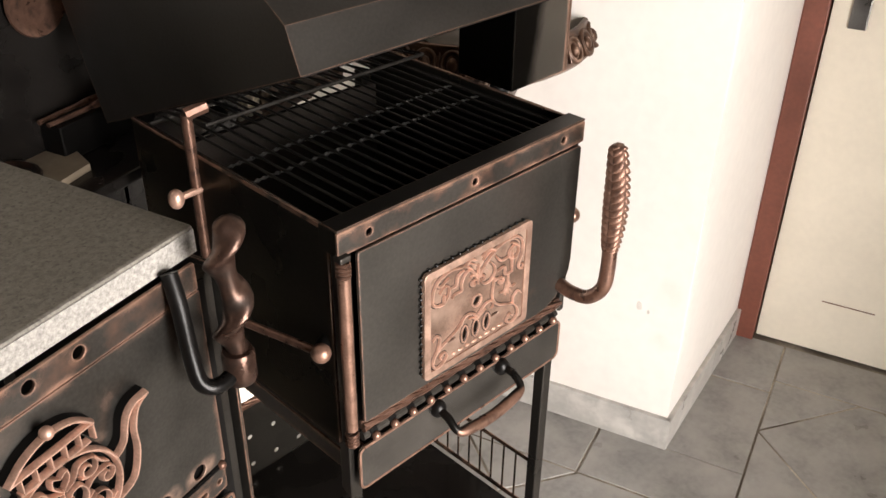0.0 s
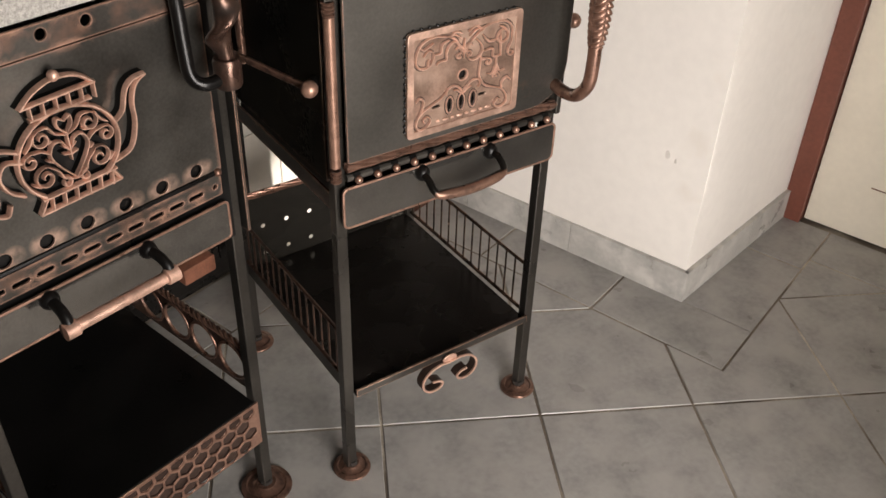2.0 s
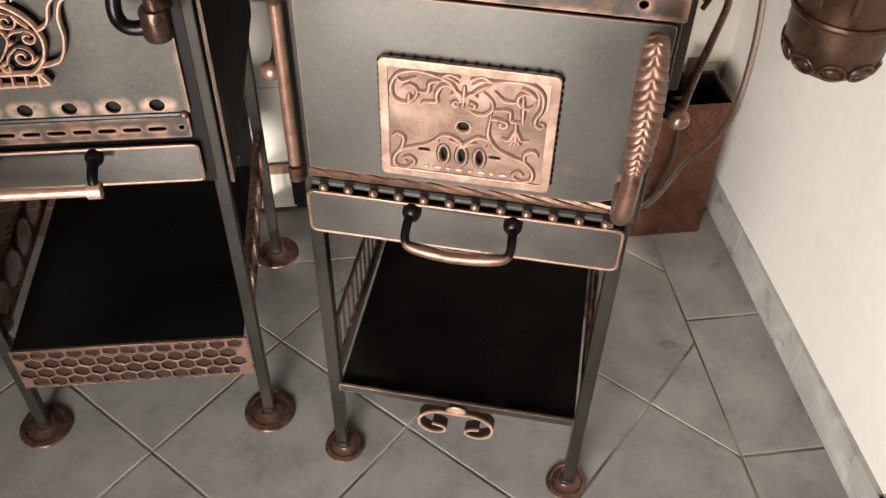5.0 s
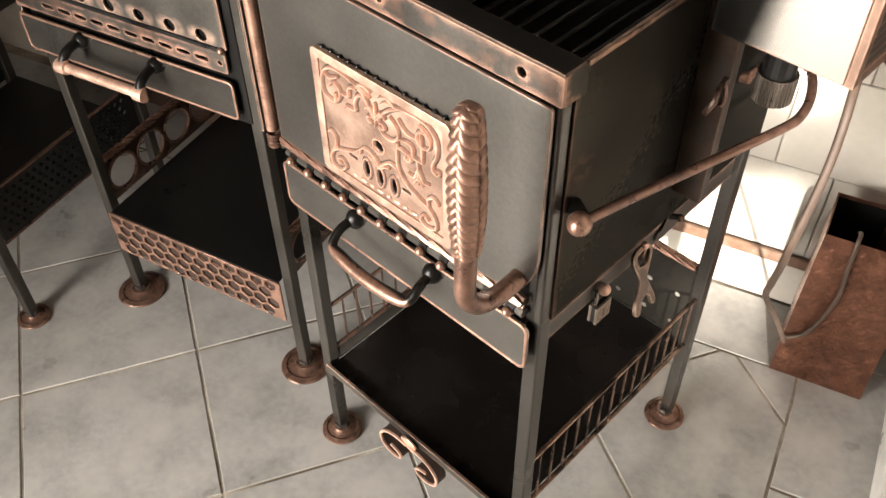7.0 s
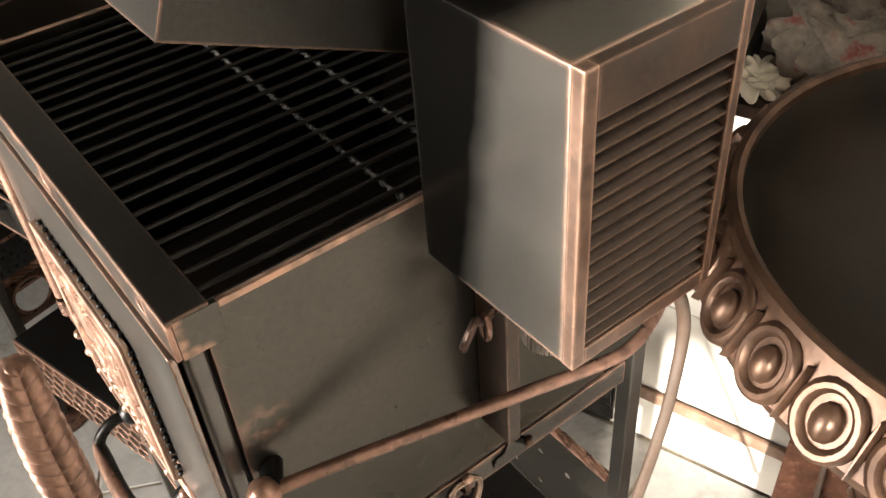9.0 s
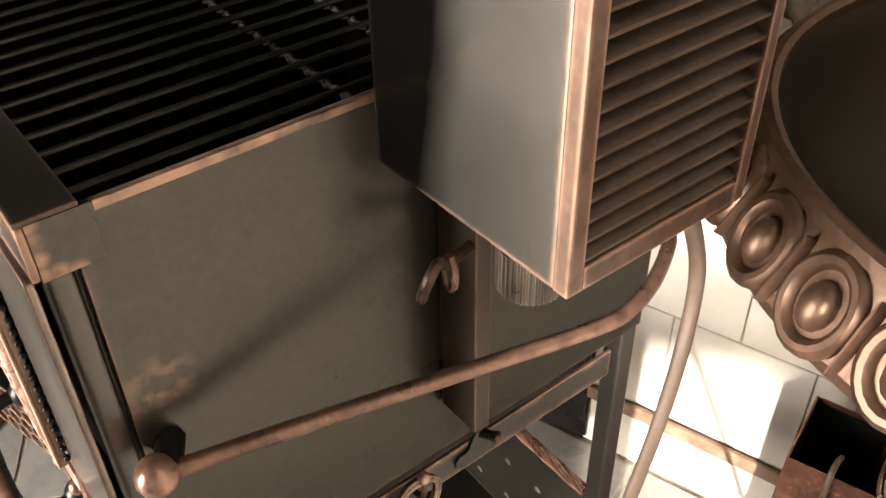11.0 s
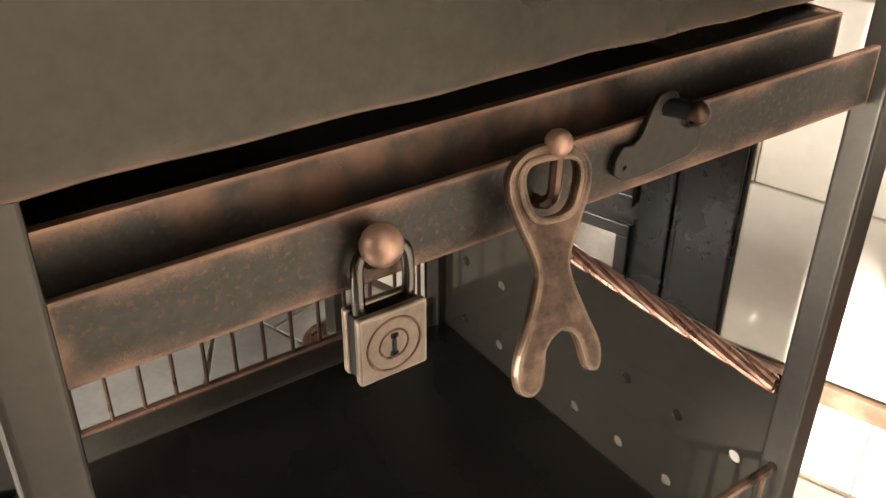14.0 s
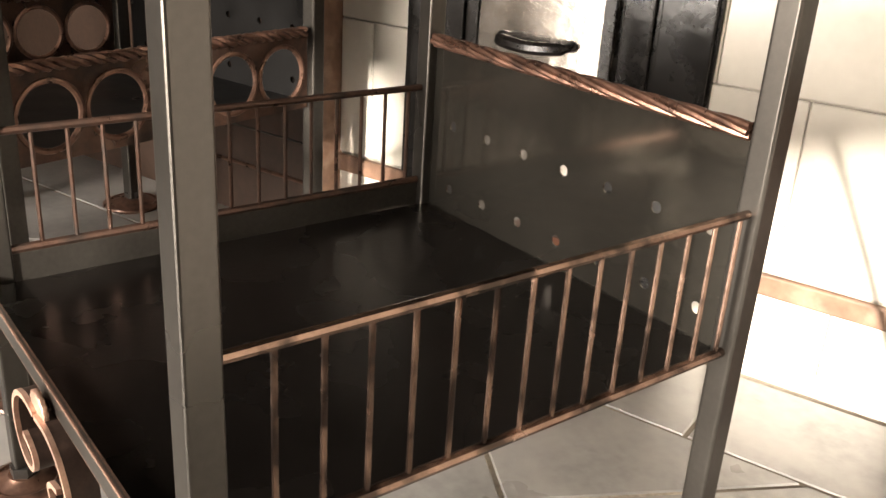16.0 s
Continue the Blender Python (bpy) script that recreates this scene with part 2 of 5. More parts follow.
chrome = material("dull_chromed_shackle", (0.16, 0.145, 0.13), 0.22, 1.0, 0.1)
opener_metal = material("worn_cast_opener", (0.10, 0.062, 0.044), 0.40, 0.6, 0.4, 50.0, 300.0, 0.5, 160.0, second=(0.27, 0.18, 0.13), second_at=(0.50, 0.70), second_scale=55.0, edge=(0.55, 0.40, 0.30), edge_size=0.0035)
basin_inside = material("dark_basin_inside", (0.012, 0.0095, 0.006), 0.42, 0.2, 0.4, 8.0, 120.0, 0.15, 60.0, gloss=0.4, second=(0.032, 0.022, 0.012), second_at=(0.45, 0.75), second_scale=5.0)
basin_metal = material("antique_brown_copper", (0.085, 0.046, 0.028), 0.40, 0.6, 0.25, 25.0, 200.0, 0.15, 120.0, second=(0.035, 0.02, 0.014), second_at=(0.5, 0.75), second_scale=30.0)
paint = material("white_wall_paint", (0.83, 0.79, 0.735), 0.7, 0.0, 0.035, 2.5, 40.0, 0.5, 14.0, second=(0.70, 0.64, 0.56), second_at=(0.66, 0.85), second_scale=5.0)
skirt = material("marbled_skirting_tile", (0.43, 0.415, 0.385), 0.35, 0.0, 0.14, 16.0, 60.0, 0.1, 40.0, second=(0.56, 0.54, 0.50), second_at=(0.5, 0.7), second_scale=22.0, per_piece=0.06)
floor_tile = material("grey_ceramic_floor_tile", (0.29, 0.281, 0.265), 0.36, 0.0, 0.20, 9.0, 70.0, 0.12, 70.0, second=(0.385, 0.368, 0.342), second_at=(0.40, 0.72), second_scale=11.0, per_piece=0.06)
grout = material("pale_floor_grout", (0.42, 0.37, 0.30), 0.85, 0.0, 0.3, 18.0, second=(0.13, 0.105, 0.08), second_at=(0.42, 0.58), second_scale=3.5)
wall_tile = material("cream_glazed_wall_tile", (0.67, 0.63, 0.555), 0.16, 0.0, 0.05, 6.0, 60.0, 0.03, 8.0, per_piece=0.03)
grout_pale = material("pale_wall_grout", (0.50, 0.46, 0.395), 0.85, 0.0, 0.1)
wood = material("brown_painted_wood", (0.17, 0.055, 0.035), 0.5, 0.0, 0.2, 10.0, 90.0, 0.2, 60.0)
wood_dark = material("dark_stained_wood", (0.06, 0.035, 0.024), 0.5, 0.0, 0.25, 14.0, 90.0, 0.2, 60.0)
board_wood = material("tan_cutting_board", (0.30, 0.245, 0.175), 0.6, 0.0, 0.15, 12.0, 90.0, 0.1, 60.0, second=(0.20, 0.155, 0.11), second_at=(0.5, 0.75), second_scale=9.0)
wood_strip = material("worn_wood_strip", (0.20, 0.115, 0.075), 0.55, 0.0, 0.25, 18.0, 90.0, 0.2, 60.0, second=(0.32, 0.22, 0.16), second_at=(0.5, 0.7), second_scale=25.0)
door_paint = material("cream_door_paint", (0.78, 0.72, 0.60), 0.45, 0.0, 0.04, 5.0, 60.0, 0.05, 30.0)
granite = material("speckled_granite", (0.235, 0.218, 0.188), 0.5, 0.0, 0.26, 130.0, 620.0, 0.2, 300.0, second=(0.13, 0.12, 0.104), second_at=(0.54, 0.70), second_scale=210.0)
granite_edge = material("sawn_granite_edge", (0.38, 0.365, 0.335), 0.75, 0.0, 0.32, 190.0, 480.0, 0.5, 260.0)
stove_iron = material("glossy_black_stove_iron", (0.012, 0.0105, 0.0095), 0.28, 0.0, 0.3, 12.0, 150.0, 0.25, 60.0, gloss=0.35)
stove_panel = material("polished_stove_panel", (0.30, 0.275, 0.245), 0.16, 0.85, 0.2, 10.0, 120.0, 0.25, 50.0, second=(0.16, 0.14, 0.12), second_at=(0.5, 0.75), second_scale=14.0, rough_vary=0.05)
hose_rubber = material("brown_ribbed_hose", (0.060, 0.038, 0.026), 0.5, 0.0, 0.15, 30.0)
brick_red = material("fired_brick", (0.30, 0.12, 0.07), 0.8, 0.0, 0.2, 40.0)
paper = material("crumpled_printed_cloth", (0.17, 0.14, 0.11), 0.9, 0.0, 0.3, 30.0, 120.0, 0.3, 60.0, second=(0.17, 0.05, 0.04), second_at=(0.58, 0.68), second_scale=28.0)
dim_paint = material("brown_grey_wall_paint", (0.20, 0.17, 0.14), 0.8, 0.0, 0.1, 3.0)
ceiling_paint = material("dark_unseen_ceiling", (0.075, 0.06, 0.046), 0.7, 0.0, 0.15, 3.0)


# ---- shape helpers ----
def part(name, bm, mat, parent=None, label="", smooth=False):
    """Links a bmesh, or a mesh, as one object, under a thing or a part where one is given."""
    if isinstance(bm, bmesh.types.BMesh):
        bmesh.ops.recalc_face_normals(bm, faces=bm.faces)
        data = bpy.data.meshes.new(name)
        bm.to_mesh(data)
        bm.free()
    else:
        data = bm
    data.materials.clear()
    data.materials.append(mat)
    if smooth:
        data.shade_smooth()
        data.set_sharp_from_angle(angle=radians(38))
    ob = new(name, data)
    if parent:
        ob.parent = parent
    if label:
        tagged(ob, label)
    return ob


def thing(name, m, label, category, group="", kind=""):
    ob = new(name)
    ob.matrix_world = m
    ob.empty_display_size = 0.05
    return tagged(ob, label, category, group, kind)


def box(x0, x1, y0, y1, z0, z1, bevel=0.0, bm=None, segments=2):
    bm = bm or bmesh.new()
    made = bmesh.ops.create_cube(bm, size=1.0, matrix=Matrix.Translation(((x0 + x1) / 2, (y0 + y1) / 2, (z0 + z1) / 2)) @ Matrix.Diagonal((abs(x1 - x0), abs(y1 - y0), abs(z1 - z0), 1)))
    if bevel:
        edges = {e for v in made["verts"] for e in v.link_edges}
        bmesh.ops.bevel(bm, geom=list(edges), offset=bevel, segments=segments, affect="EDGES", profile=0.6)
    return bm


def smooth_path(points, steps=6, closed=False):
    """A Catmull-Rom line through the points."""
    pts = [Vector(p) for p in points]
    n = len(pts)
    out = []
    for i in range(n if closed else n - 1):
        a, b, c, d = (pts[(i + k) % n] if closed else pts[min(max(i + k, 0), n - 1)] for k in (-1, 0, 1, 2))
        for s in range(steps):
            u = s / steps
            out.append(0.5 * ((2 * b) + (c - a) * u + (2 * a - 5 * b + 4 * c - d) * u * u + (3 * b - a - 3 * c + d) * u**3))
    if not closed:
        out.append(pts[-1])
    return out


def tube(points, radius, sides=10, bm=None, closed=False):
    """A round bar along points; radius: one, or one for each point."""
    bm = bm or bmesh.new()
    pts = [Vector(p) for p in points]
    n = len(pts)
    radii = radius if isinstance(radius, (list, tuple)) else [radius] * n
    rings, side = [], None
    for i, p in enumerate(pts):
        ahead = (pts[(i + 1) % n] - pts[i - 1] if closed else pts[min(i + 1, n - 1)] - pts[max(i - 1, 0)]).normalized()
        if side is None:
            side = ahead.orthogonal().normalized()
        side = (side - ahead * side.dot(ahead)).normalized()
        up = ahead.cross(side)
        rings.append([bm.verts.new(p + radii[i] * (math.cos(a) * side + math.sin(a) * up)) for a in (2 * math.pi * k / sides for k in range(sides))])
    for i in range(n if closed else n - 1):
        a, b = rings[i], rings[(i + 1) % n]
        for k in range(sides):
            bm.faces.new((a[k], a[(k + 1) % sides], b[(k + 1) % sides], b[k]))
    if not closed:
        bm.faces.new(rings[0][::-1])
        bm.faces.new(rings[-1])
    return bm


def ball(c, r, bm=None, u=14, v=9, squash=1.0):
    bm = bm or bmesh.new()
    bmesh.ops.create_uvsphere(bm, u_segments=u, v_segments=v, radius=r, matrix=Matrix.Translation(c) @ Matrix.Diagonal((1, 1, squash, 1)))
    return bm


def turned(profile, sides=28, bm=None, at=(0, 0, 0), m=None):
    """A body of revolution about z from (radius, height) pairs."""
    bm = bm or bmesh.new()
    m = m or Matrix.Translation(at)
    rings = []
    for r, z in profile:
        if r < 1e-5:
            rings.append([bm.verts.new(m @ Vector((0, 0, z)))])
        else:
            rings.append([bm.verts.new(m @ Vector((r * math.cos(2 * math.pi * k / sides), r * math.sin(2 * math.pi * k / sides), z))) for k in range(sides)])
    for a, b in zip(rings, rings[1:]):
        for k in range(sides):
            j = (k + 1) % sides
            if len(a) == 1 and len(b) > 1:
                bm.faces.new((a[0], b[j], b[k]))
            elif len(b) == 1 and len(a) > 1:
                bm.faces.new((a[k], a[j], b[0]))
            elif len(a) > 1:
                bm.faces.new((a[k], a[j], b[j], b[k]))
    return bm


def rope(a, b, r, turns, strands=3, steps=70, sides=6):
    """A bar of twisted strands from a to b."""
    a, b = Vector(a), Vector(b)
    ahead = (b - a).normalized()
    s = ahead.orthogonal().normalized()
    t = ahead.cross(s)
    bm = bmesh.new()
    for k in range(strands):
        pts = []
        for i in range(steps + 1):
            w = 2 * math.pi * (turns * i / steps + k / strands)
            pts.append(a.lerp(b, i / steps) + 0.6 * r * (math.cos(w) * s + math.sin(w) * t))
        tube(pts, r * (0.56 if strands < 5 else 0.42), sides, bm)
    return bm


def rounded(x0, x1, y0, y1, r, steps=5, radii=None):
    """The outline of a rectangle with rounded corners: lower left, lower right, upper right, upper left."""
    rs = radii or (r, r, r, r)
    out = []
    for (cx, cy, sx, sy, a0), q in zip(((x0, y0, 1, 1, 180), (x1, y0, -1, 1, 270), (x1, y1, -1, -1, 0), (x0, y1, 1, -1, 90)), rs):
        for k in range(steps + 1):
            a = radians(a0 + 90 * k / steps)
            out.append((cx + sx * q + q * math.cos(a), cy + sy * q + q * math.sin(a)))
    return out


def circle(cx, cy, r, n=18, ry=None):
    return [(cx + r * math.cos(2 * math.pi * k / n), cy + (ry or r) * math.sin(2 * math.pi * k / n)) for k in range(n)]


def cut_sheet(outer, holes, thick, m, bevel=0.0):
    """A flat sheet with holes through it, drawn in x and y, its thickness round z, then moved by m."""
    curve = bpy.data.curves.new("sheet", "CURVE")
    curve.dimensions, curve.fill_mode = "2D", "BOTH"
    curve.extrude, curve.bevel_depth, curve.bevel_resolution, curve.offset = max(thick / 2 - bevel, 0.0002), bevel, 1 if bevel else 0, -bevel
    for line in (outer, *holes):
        s = curve.splines.new("POLY")
        s.points.add(len(line) - 1)
        for p, (x, y) in zip(s.points, line):
            p.co = (x, y, 0, 1)
        s.use_cyclic_u = True
    ob = bpy.data.objects.new("sheet", curve)
    scene.collection.objects.link(ob)
    bpy.context.view_layer.update()
    data = bpy.data.meshes.new_from_object(ob.evaluated_get(bpy.context.evaluated_depsgraph_get()))
    bpy.data.objects.remove(ob)
    bpy.data.curves.remove(curve)
    data.transform(m)
    return data


FRONT = Matrix(((1, 0, 0, 0), (0, 0, -1, 0), (0, 1, 0, 0), (0, 0, 0, 1)))  # drawn x, y become x, z; its z faces the front
SIDE = Matrix(((0, 0, 1, 0), (1, 0, 0, 0), (0, 1, 0, 0), (0, 0, 0, 1)))  # drawn x, y become y, z; its z faces the right


def ridge(bm, points, width, height, m, base=0.0, taper=False, steps=5, closed=False):
    """A raised rib of half-round section along a line drawn in x and y, on the plane that m sets."""
    pts = [Vector((p[0], p[1], 0)) for p in points]
    pts = smooth_path(pts, steps, closed) if steps > 1 else pts
    n = len(pts)
    rows = []
    for i, p in enumerate(pts):
        ahead = pts[(i + 1) % n] - pts[i - 1] if closed else pts[min(i + 1, n - 1)] - pts[max(i - 1, 0)]
        if ahead.length < 1e-9:
            ahead = Vector((1, 0, 0))
        side = Vector((-ahead.y, ahead.x, 0)).normalized()
        f = (0.45 + 0.55 * math.sin(math.pi * i / (n - 1))) if taper else 1.0
        rows.append([bm.verts.new(m @ (p + side * width * f * s + Vector((0, 0, base + height * h)))) for s, h in ((-0.5, 0), (-0.42, 0.6), (-0.15, 1), (0.15, 1), (0.42, 0.6), (0.5, 0))])
    for i in range(n if closed else n - 1):
        a, b = rows[i], rows[(i + 1) % n]
        for k in range(5):
            bm.faces.new((a[k], a[k + 1], b[k + 1], b[k]))
    if not closed:
        bm.faces.new(rows[0])
        bm.faces.new(rows[-1][::-1])
    return bm


def bent_strip(points, thick, y0, y1, steps=6):
    """A flat bar set on edge and bent along a line in x and z, from y0 to y1."""
    pts = smooth_path([(p[0], p[1], 0) for p in points], steps)
    bm = bmesh.new()
    rows = []
    for i, p in enumerate(pts):
        ahead = pts[min(i + 1, len(pts) - 1)] - pts[max(i - 1, 0)]
        side = Vector((-ahead.y, ahead.x, 0)).normalized() * thick / 2
        a, b = p + side, p - side
        rows.append([bm.verts.new(q) for q in ((a.x, y0, a.y), (a.x, y1, a.y), (b.x, y1, b.y), (b.x, y0, b.y))])
    for a, b in zip(rows, rows[1:]):
        for k in range(4):
            bm.faces.new((a[k], a[(k + 1) % 4], b[(k + 1) % 4], b[k]))
    bm.faces.new(rows[0][::-1])
    bm.faces.new(rows[-1])
    return bm


def spiral(cx, cy, r0, r1, a0, turns, n=16):
    """A scroll's line from radius r0 to r1 about a centre, from the angle a0 (degrees)."""
    return [(cx + (r0 + (r1 - r0) * k / n) * math.cos(radians(a0 + 360 * turns * k / n)), cy + (r0 + (r1 - r0) * k / n) * math.sin(radians(a0 + 360 * turns * k / n))) for k in range(n + 1)]


def square_leg(x, y, z0, z1, w=0.0205):
    return box(x - w / 2, x + w / 2, y - w / 2, y + w / 2, z0, z1, 0.003, segments=4)


def clip(poly, nx, ny, d):
    """The part of a flat polygon where nx * x + ny * y <= d."""
    out = []
    for i, p in enumerate(poly):
        q = poly[(i + 1) % len(poly)]
        a, b = nx * p[0] + ny * p[1] - d, nx * q[0] + ny * q[1] - d
        if a <= 0:
            out.append(p)
        if (a < 0 < b) or (b < 0 < a):
            u = a / (a - b)
            out.append((p[0] + (q[0] - p[0]) * u, p[1] + (q[1] - p[1]) * u))
    return out


def slab(poly, z0, z1, inset=0.0):
    """A low prism over a flat convex polygon, its upper rim drawn in by inset."""
    bm = bmesh.new()
    n = len(poly)
    cx, cy = sum(p[0] for p in poly) / n, sum(p[1] for p in poly) / n
    low = [bm.verts.new((x, y, z0)) for x, y in poly]
    mid = [bm.verts.new((x, y, z1 - inset)) for x, y in poly]
    top = []
    for x, y in poly:
        far = math.hypot(x - cx, y - cy) or 1
        top.append(bm.verts.new((x + (cx - x) / far * inset, y + (cy - y) / far * inset, z1)))
    bm.faces.new(top)
    for a, b in ((low, mid), (mid, top)):
        for k in range(n):
            bm.faces.new((a[k], a[(k + 1) % n], b[(k + 1) % n], b[k]))
    return bm


# ---- room ----
ROOM = 17.0  # degrees by which the room is turned against the grill
CU, CV = Vector((math.cos(radians(ROOM)), math.sin(radians(ROOM)))), Vector((-math.sin(radians(ROOM)), math.cos(radians(ROOM))))
CORNER, DOOR_FOOT, REAR_CORNER = Vector((0.947, 0.042)), Vector((1.472, 0.156)), Vector((0.665, 0.925))
HEIGHT = 2.6


def prism(poly, z0, z1):
    bm = bmesh.new()
    low, top = [bm.verts.new((*p, z0)) for p in poly], [bm.verts.new((*p, z1)) for p in poly]
    bm.faces.new(low[::-1])
    bm.faces.new(top)
    for k in range(len(poly)):
        bm.faces.new((low[k], low[(k + 1) % len(poly)], top[(k + 1) % len(poly)], top[k]))
    return bm


def structure(name, bm, mat, label, category):
    return tagged(part(name, bm, mat), label, category, kind="structure")


floor = structure("floor", box(-3.2, 3.9, -3.4, 2.2, -0.10, -0.0022), grout, "grey ceramic tiled floor laid diagonally with a border", "floor")


def sun_entry(along, z, y=-1.52):
    """Where the sun's ray to the rear wall, at a place along it and a height, passes a plane of this y."""
    p = REAR_CORNER - CU * along
    k = (y - p.y) / SUN_FROM.y
    return (p.x + SUN_FROM.x * k, z + SUN_FROM.z * k)


# Unseen ceiling; its dark colour is chosen to keep reflections down.
structure("ceiling", box(-3.2, 3.9, -3.4, 2.2, HEIGHT, HEIGHT + 0.1), ceiling_paint, "unseen ceiling, dark to hold down reflections", "ceiling")
pillar = structure("wall_pillar", prism([tuple(CORNER), tuple(DOOR_FOOT), (1.25, 1.1), (0.60, 1.10)], -0.01, HEIGHT), paint, "white painted plaster pillar with scuffed corner", "wall")
along_pillar = (REAR_CORNER - CORNER).normalized()
off_pillar = Vector((-along_pillar.y, along_pillar.x)) * 0.0005
part("plaster_streak", tube(smooth_path([(*(CORNER + off_pillar + along_pillar * d), z) for d, z in ((0.470, 0.436), (0.450, 0.411), (0.441, 0.378), (0.421, 0.350), (0.400, 0.334))], 5), 0.0035, 8), paint, pillar, "thin raised plaster run", smooth=True)
for d, z, r in ((0.105, 0.372, 0.014), (0.082, 0.362, 0.008), (0.30, 0.22, 0.009)):
    dab = bmesh.new()
    bmesh.ops.create_uvsphere(dab, u_segments=14, v_segments=8, radius=1.0, matrix=Matrix.Translation((*(CORNER + off_pillar + along_pillar * d), z)) @ Matrix.Diagonal((r * 0.10, r, r * 0.8, 1)))
    part("plaster_dab", dab, paint, pillar, "small scuffed dab of plaster", smooth=True)
rear_far = REAR_CORNER - CU * 3.9
rear_wall = structure("wall_rear", prism([tuple(rear_far), tuple(REAR_CORNER + CU * 0.1), tuple(REAR_CORNER + CU * 0.1 + CV * 0.15), tuple(rear_far + CV * 0.15)], -0.01, HEIGHT), grout_pale, "cream tiled rear wall with a wooden strip", "wall")
structure("wall_left", box(-2.75, -2.6, -3.4, 1.2, -0.01, HEIGHT), dim_paint, "grey-brown painted side wall", "wall")
# Unseen front wall; its openings shape the daylight and the sun.
front = bmesh.new()
WX0, WZ0 = sun_entry(0.60, -0.20)
WX1, WZ1 = sun_entry(0.16, 0.90)
NX0, NZ0 = sun_entry(1.16, -0.06)
NX1, NZ1 = sun_entry(0.98, 0.40)
for x0, x1, z0, z1 in ((-2.6, -0.45, -0.01, HEIGHT), (0.36, NX0, -0.01, HEIGHT), (NX0, NX1, -0.01, NZ0), (NX0, NX1, NZ1, HEIGHT), (NX1, WX0, -0.01, HEIGHT), (WX1, 3.9, -0.01, HEIGHT), (WX0, WX1, -0.01, WZ0), (WX0, WX1, WZ1, HEIGHT), (-0.45, 0.36, 2.06, HEIGHT)):
    box(x0, x1, -1.58, -1.46, z0, z1, bm=front)
structure("wall_front", front, dim_paint, "unseen painted wall with an open doorway to daylight and cuts for the sun", "wall")
# Unseen frames, cut back from the sun bands wanted on the rear wall.
sun_cuts = [[sun_entry(0.53, -0.06), sun_entry(0.272, -0.06), sun_entry(0.272, 0.315), sun_entry(0.53, 0.232)], [sun_entry(0.53, 0.468), sun_entry(0.272, 0.483), sun_entry(0.272, 0.745), sun_entry(0.53, 0.745)]]
sun_cuts += [[sun_entry(a + 0.014, 0.352), sun_entry(a - 0.014, 0.352), sun_entry(a - 0.014, 0.366), sun_entry(a + 0.014, 0.366)] for a in (0.44, 0.358)]
structure("window_1", cut_sheet([(WX0, WZ0), (WX1, WZ0), (WX1, WZ1), (WX0, WZ1)], sun_cuts, 0.02, Matrix.Translation((0, -1.52, 0)) @ FRONT), wood, "unseen frame cut to shape the sun on the rear wall", "window")
# Second unseen frame, for the sun patch further left on that wall.
narrow = [[sun_entry(1.135, -0.05), sun_entry(1.01, -0.05), sun_entry(1.01, 0.252), sun_entry(1.135, 0.252)]]
narrow += [[sun_entry(a + 0.010, 0.348), sun_entry(a - 0.010, 0.348), sun_entry(a - 0.010, 0.360), sun_entry(a + 0.010, 0.360)] for a in (1.076, 1.130)]
structure("window_2", cut_sheet([(NX0, NZ0), (NX1, NZ0), (NX1, NZ1), (NX0, NZ1)], narrow, 0.02, Matrix.Translation((0, -1.52, 0)) @ FRONT), wood, "unseen narrow frame cut to shape the sun between the grills", "window")
# Unseen walls outside the doorway, added to block stray sun.
outer = bmesh.new()
for x0, x1, z0, z1 in ((-3.2, -1.65, -0.01, HEIGHT), (0.08, 1.9, -0.01, HEIGHT), (3.3, 3.9, -0.01, HEIGHT), (1.9, 3.3, -0.01, 1.0), (1.9, 3.3, 2.45, HEIGHT), (-1.65, 0.08, 2.0, HEIGHT)):
    box(x0, x1, -3.2, -3.05, z0, z1, bm=outer)
structure("wall_porch", outer, dim_paint, "unseen wall added to block the sun, with a wide opening", "wall")
structure("wall_porch_end", box(3.75, 3.9, -3.05, -1.58, -0.01, HEIGHT), dim_paint, "unseen end wall added to close off the outside", "wall")

# the wall with the cream door: x runs along it from the pillar, y into it
DOOR = Matrix.Translation((*DOOR_FOOT, 0)) @ pose(0, 0, 0, 0, 0, -73.1)
east = bmesh.new()
box(0.0, 0.90, 0.0, 0.14, 2.06, HEIGHT, bm=east)
box(0.90, 1.675, 0.0, 0.14, -0.01, HEIGHT, bm=east)
box(0.0, 0.9, 0.10, 0.14, -0.01, 2.06, bm=east)
structure("wall_east", east, paint, "white painted wall beside the door", "wall").matrix_world = DOOR
casing = thing("door_casing", DOOR, "brown painted wooden door casing", "door frame", kind="structure")
part("jamb", box(0.0, 0.055, -0.012, 0.10, 0.0, 2.06, 0.003), wood, casing)
part("jamb", box(0.845, 0.90, -0.012, 0.10, 0.0, 2.06, 0.003), wood, casing)
part("head", box(0.055, 0.845, -0.012, 0.10, 2.005, 2.06, 0.003), wood, casing)
door = thing("door_1", DOOR, "closed flush cream painted door with a scratch", "door", kind="structure")
part("leaf", box(0.059, 0.841, 0.012, 0.052, 0.008, 2.0, 0.002), door_paint, door)
part("scratch", box(0.20, 0.33, 0.0105, 0.012, 0.163, 0.166), wood_strip, door, "thin dark scratch")
part("handle_plate", box(0.10, 0.14, 0.004, 0.012, 0.88, 1.10, 0.003), zinc, door, "metal handle plate")
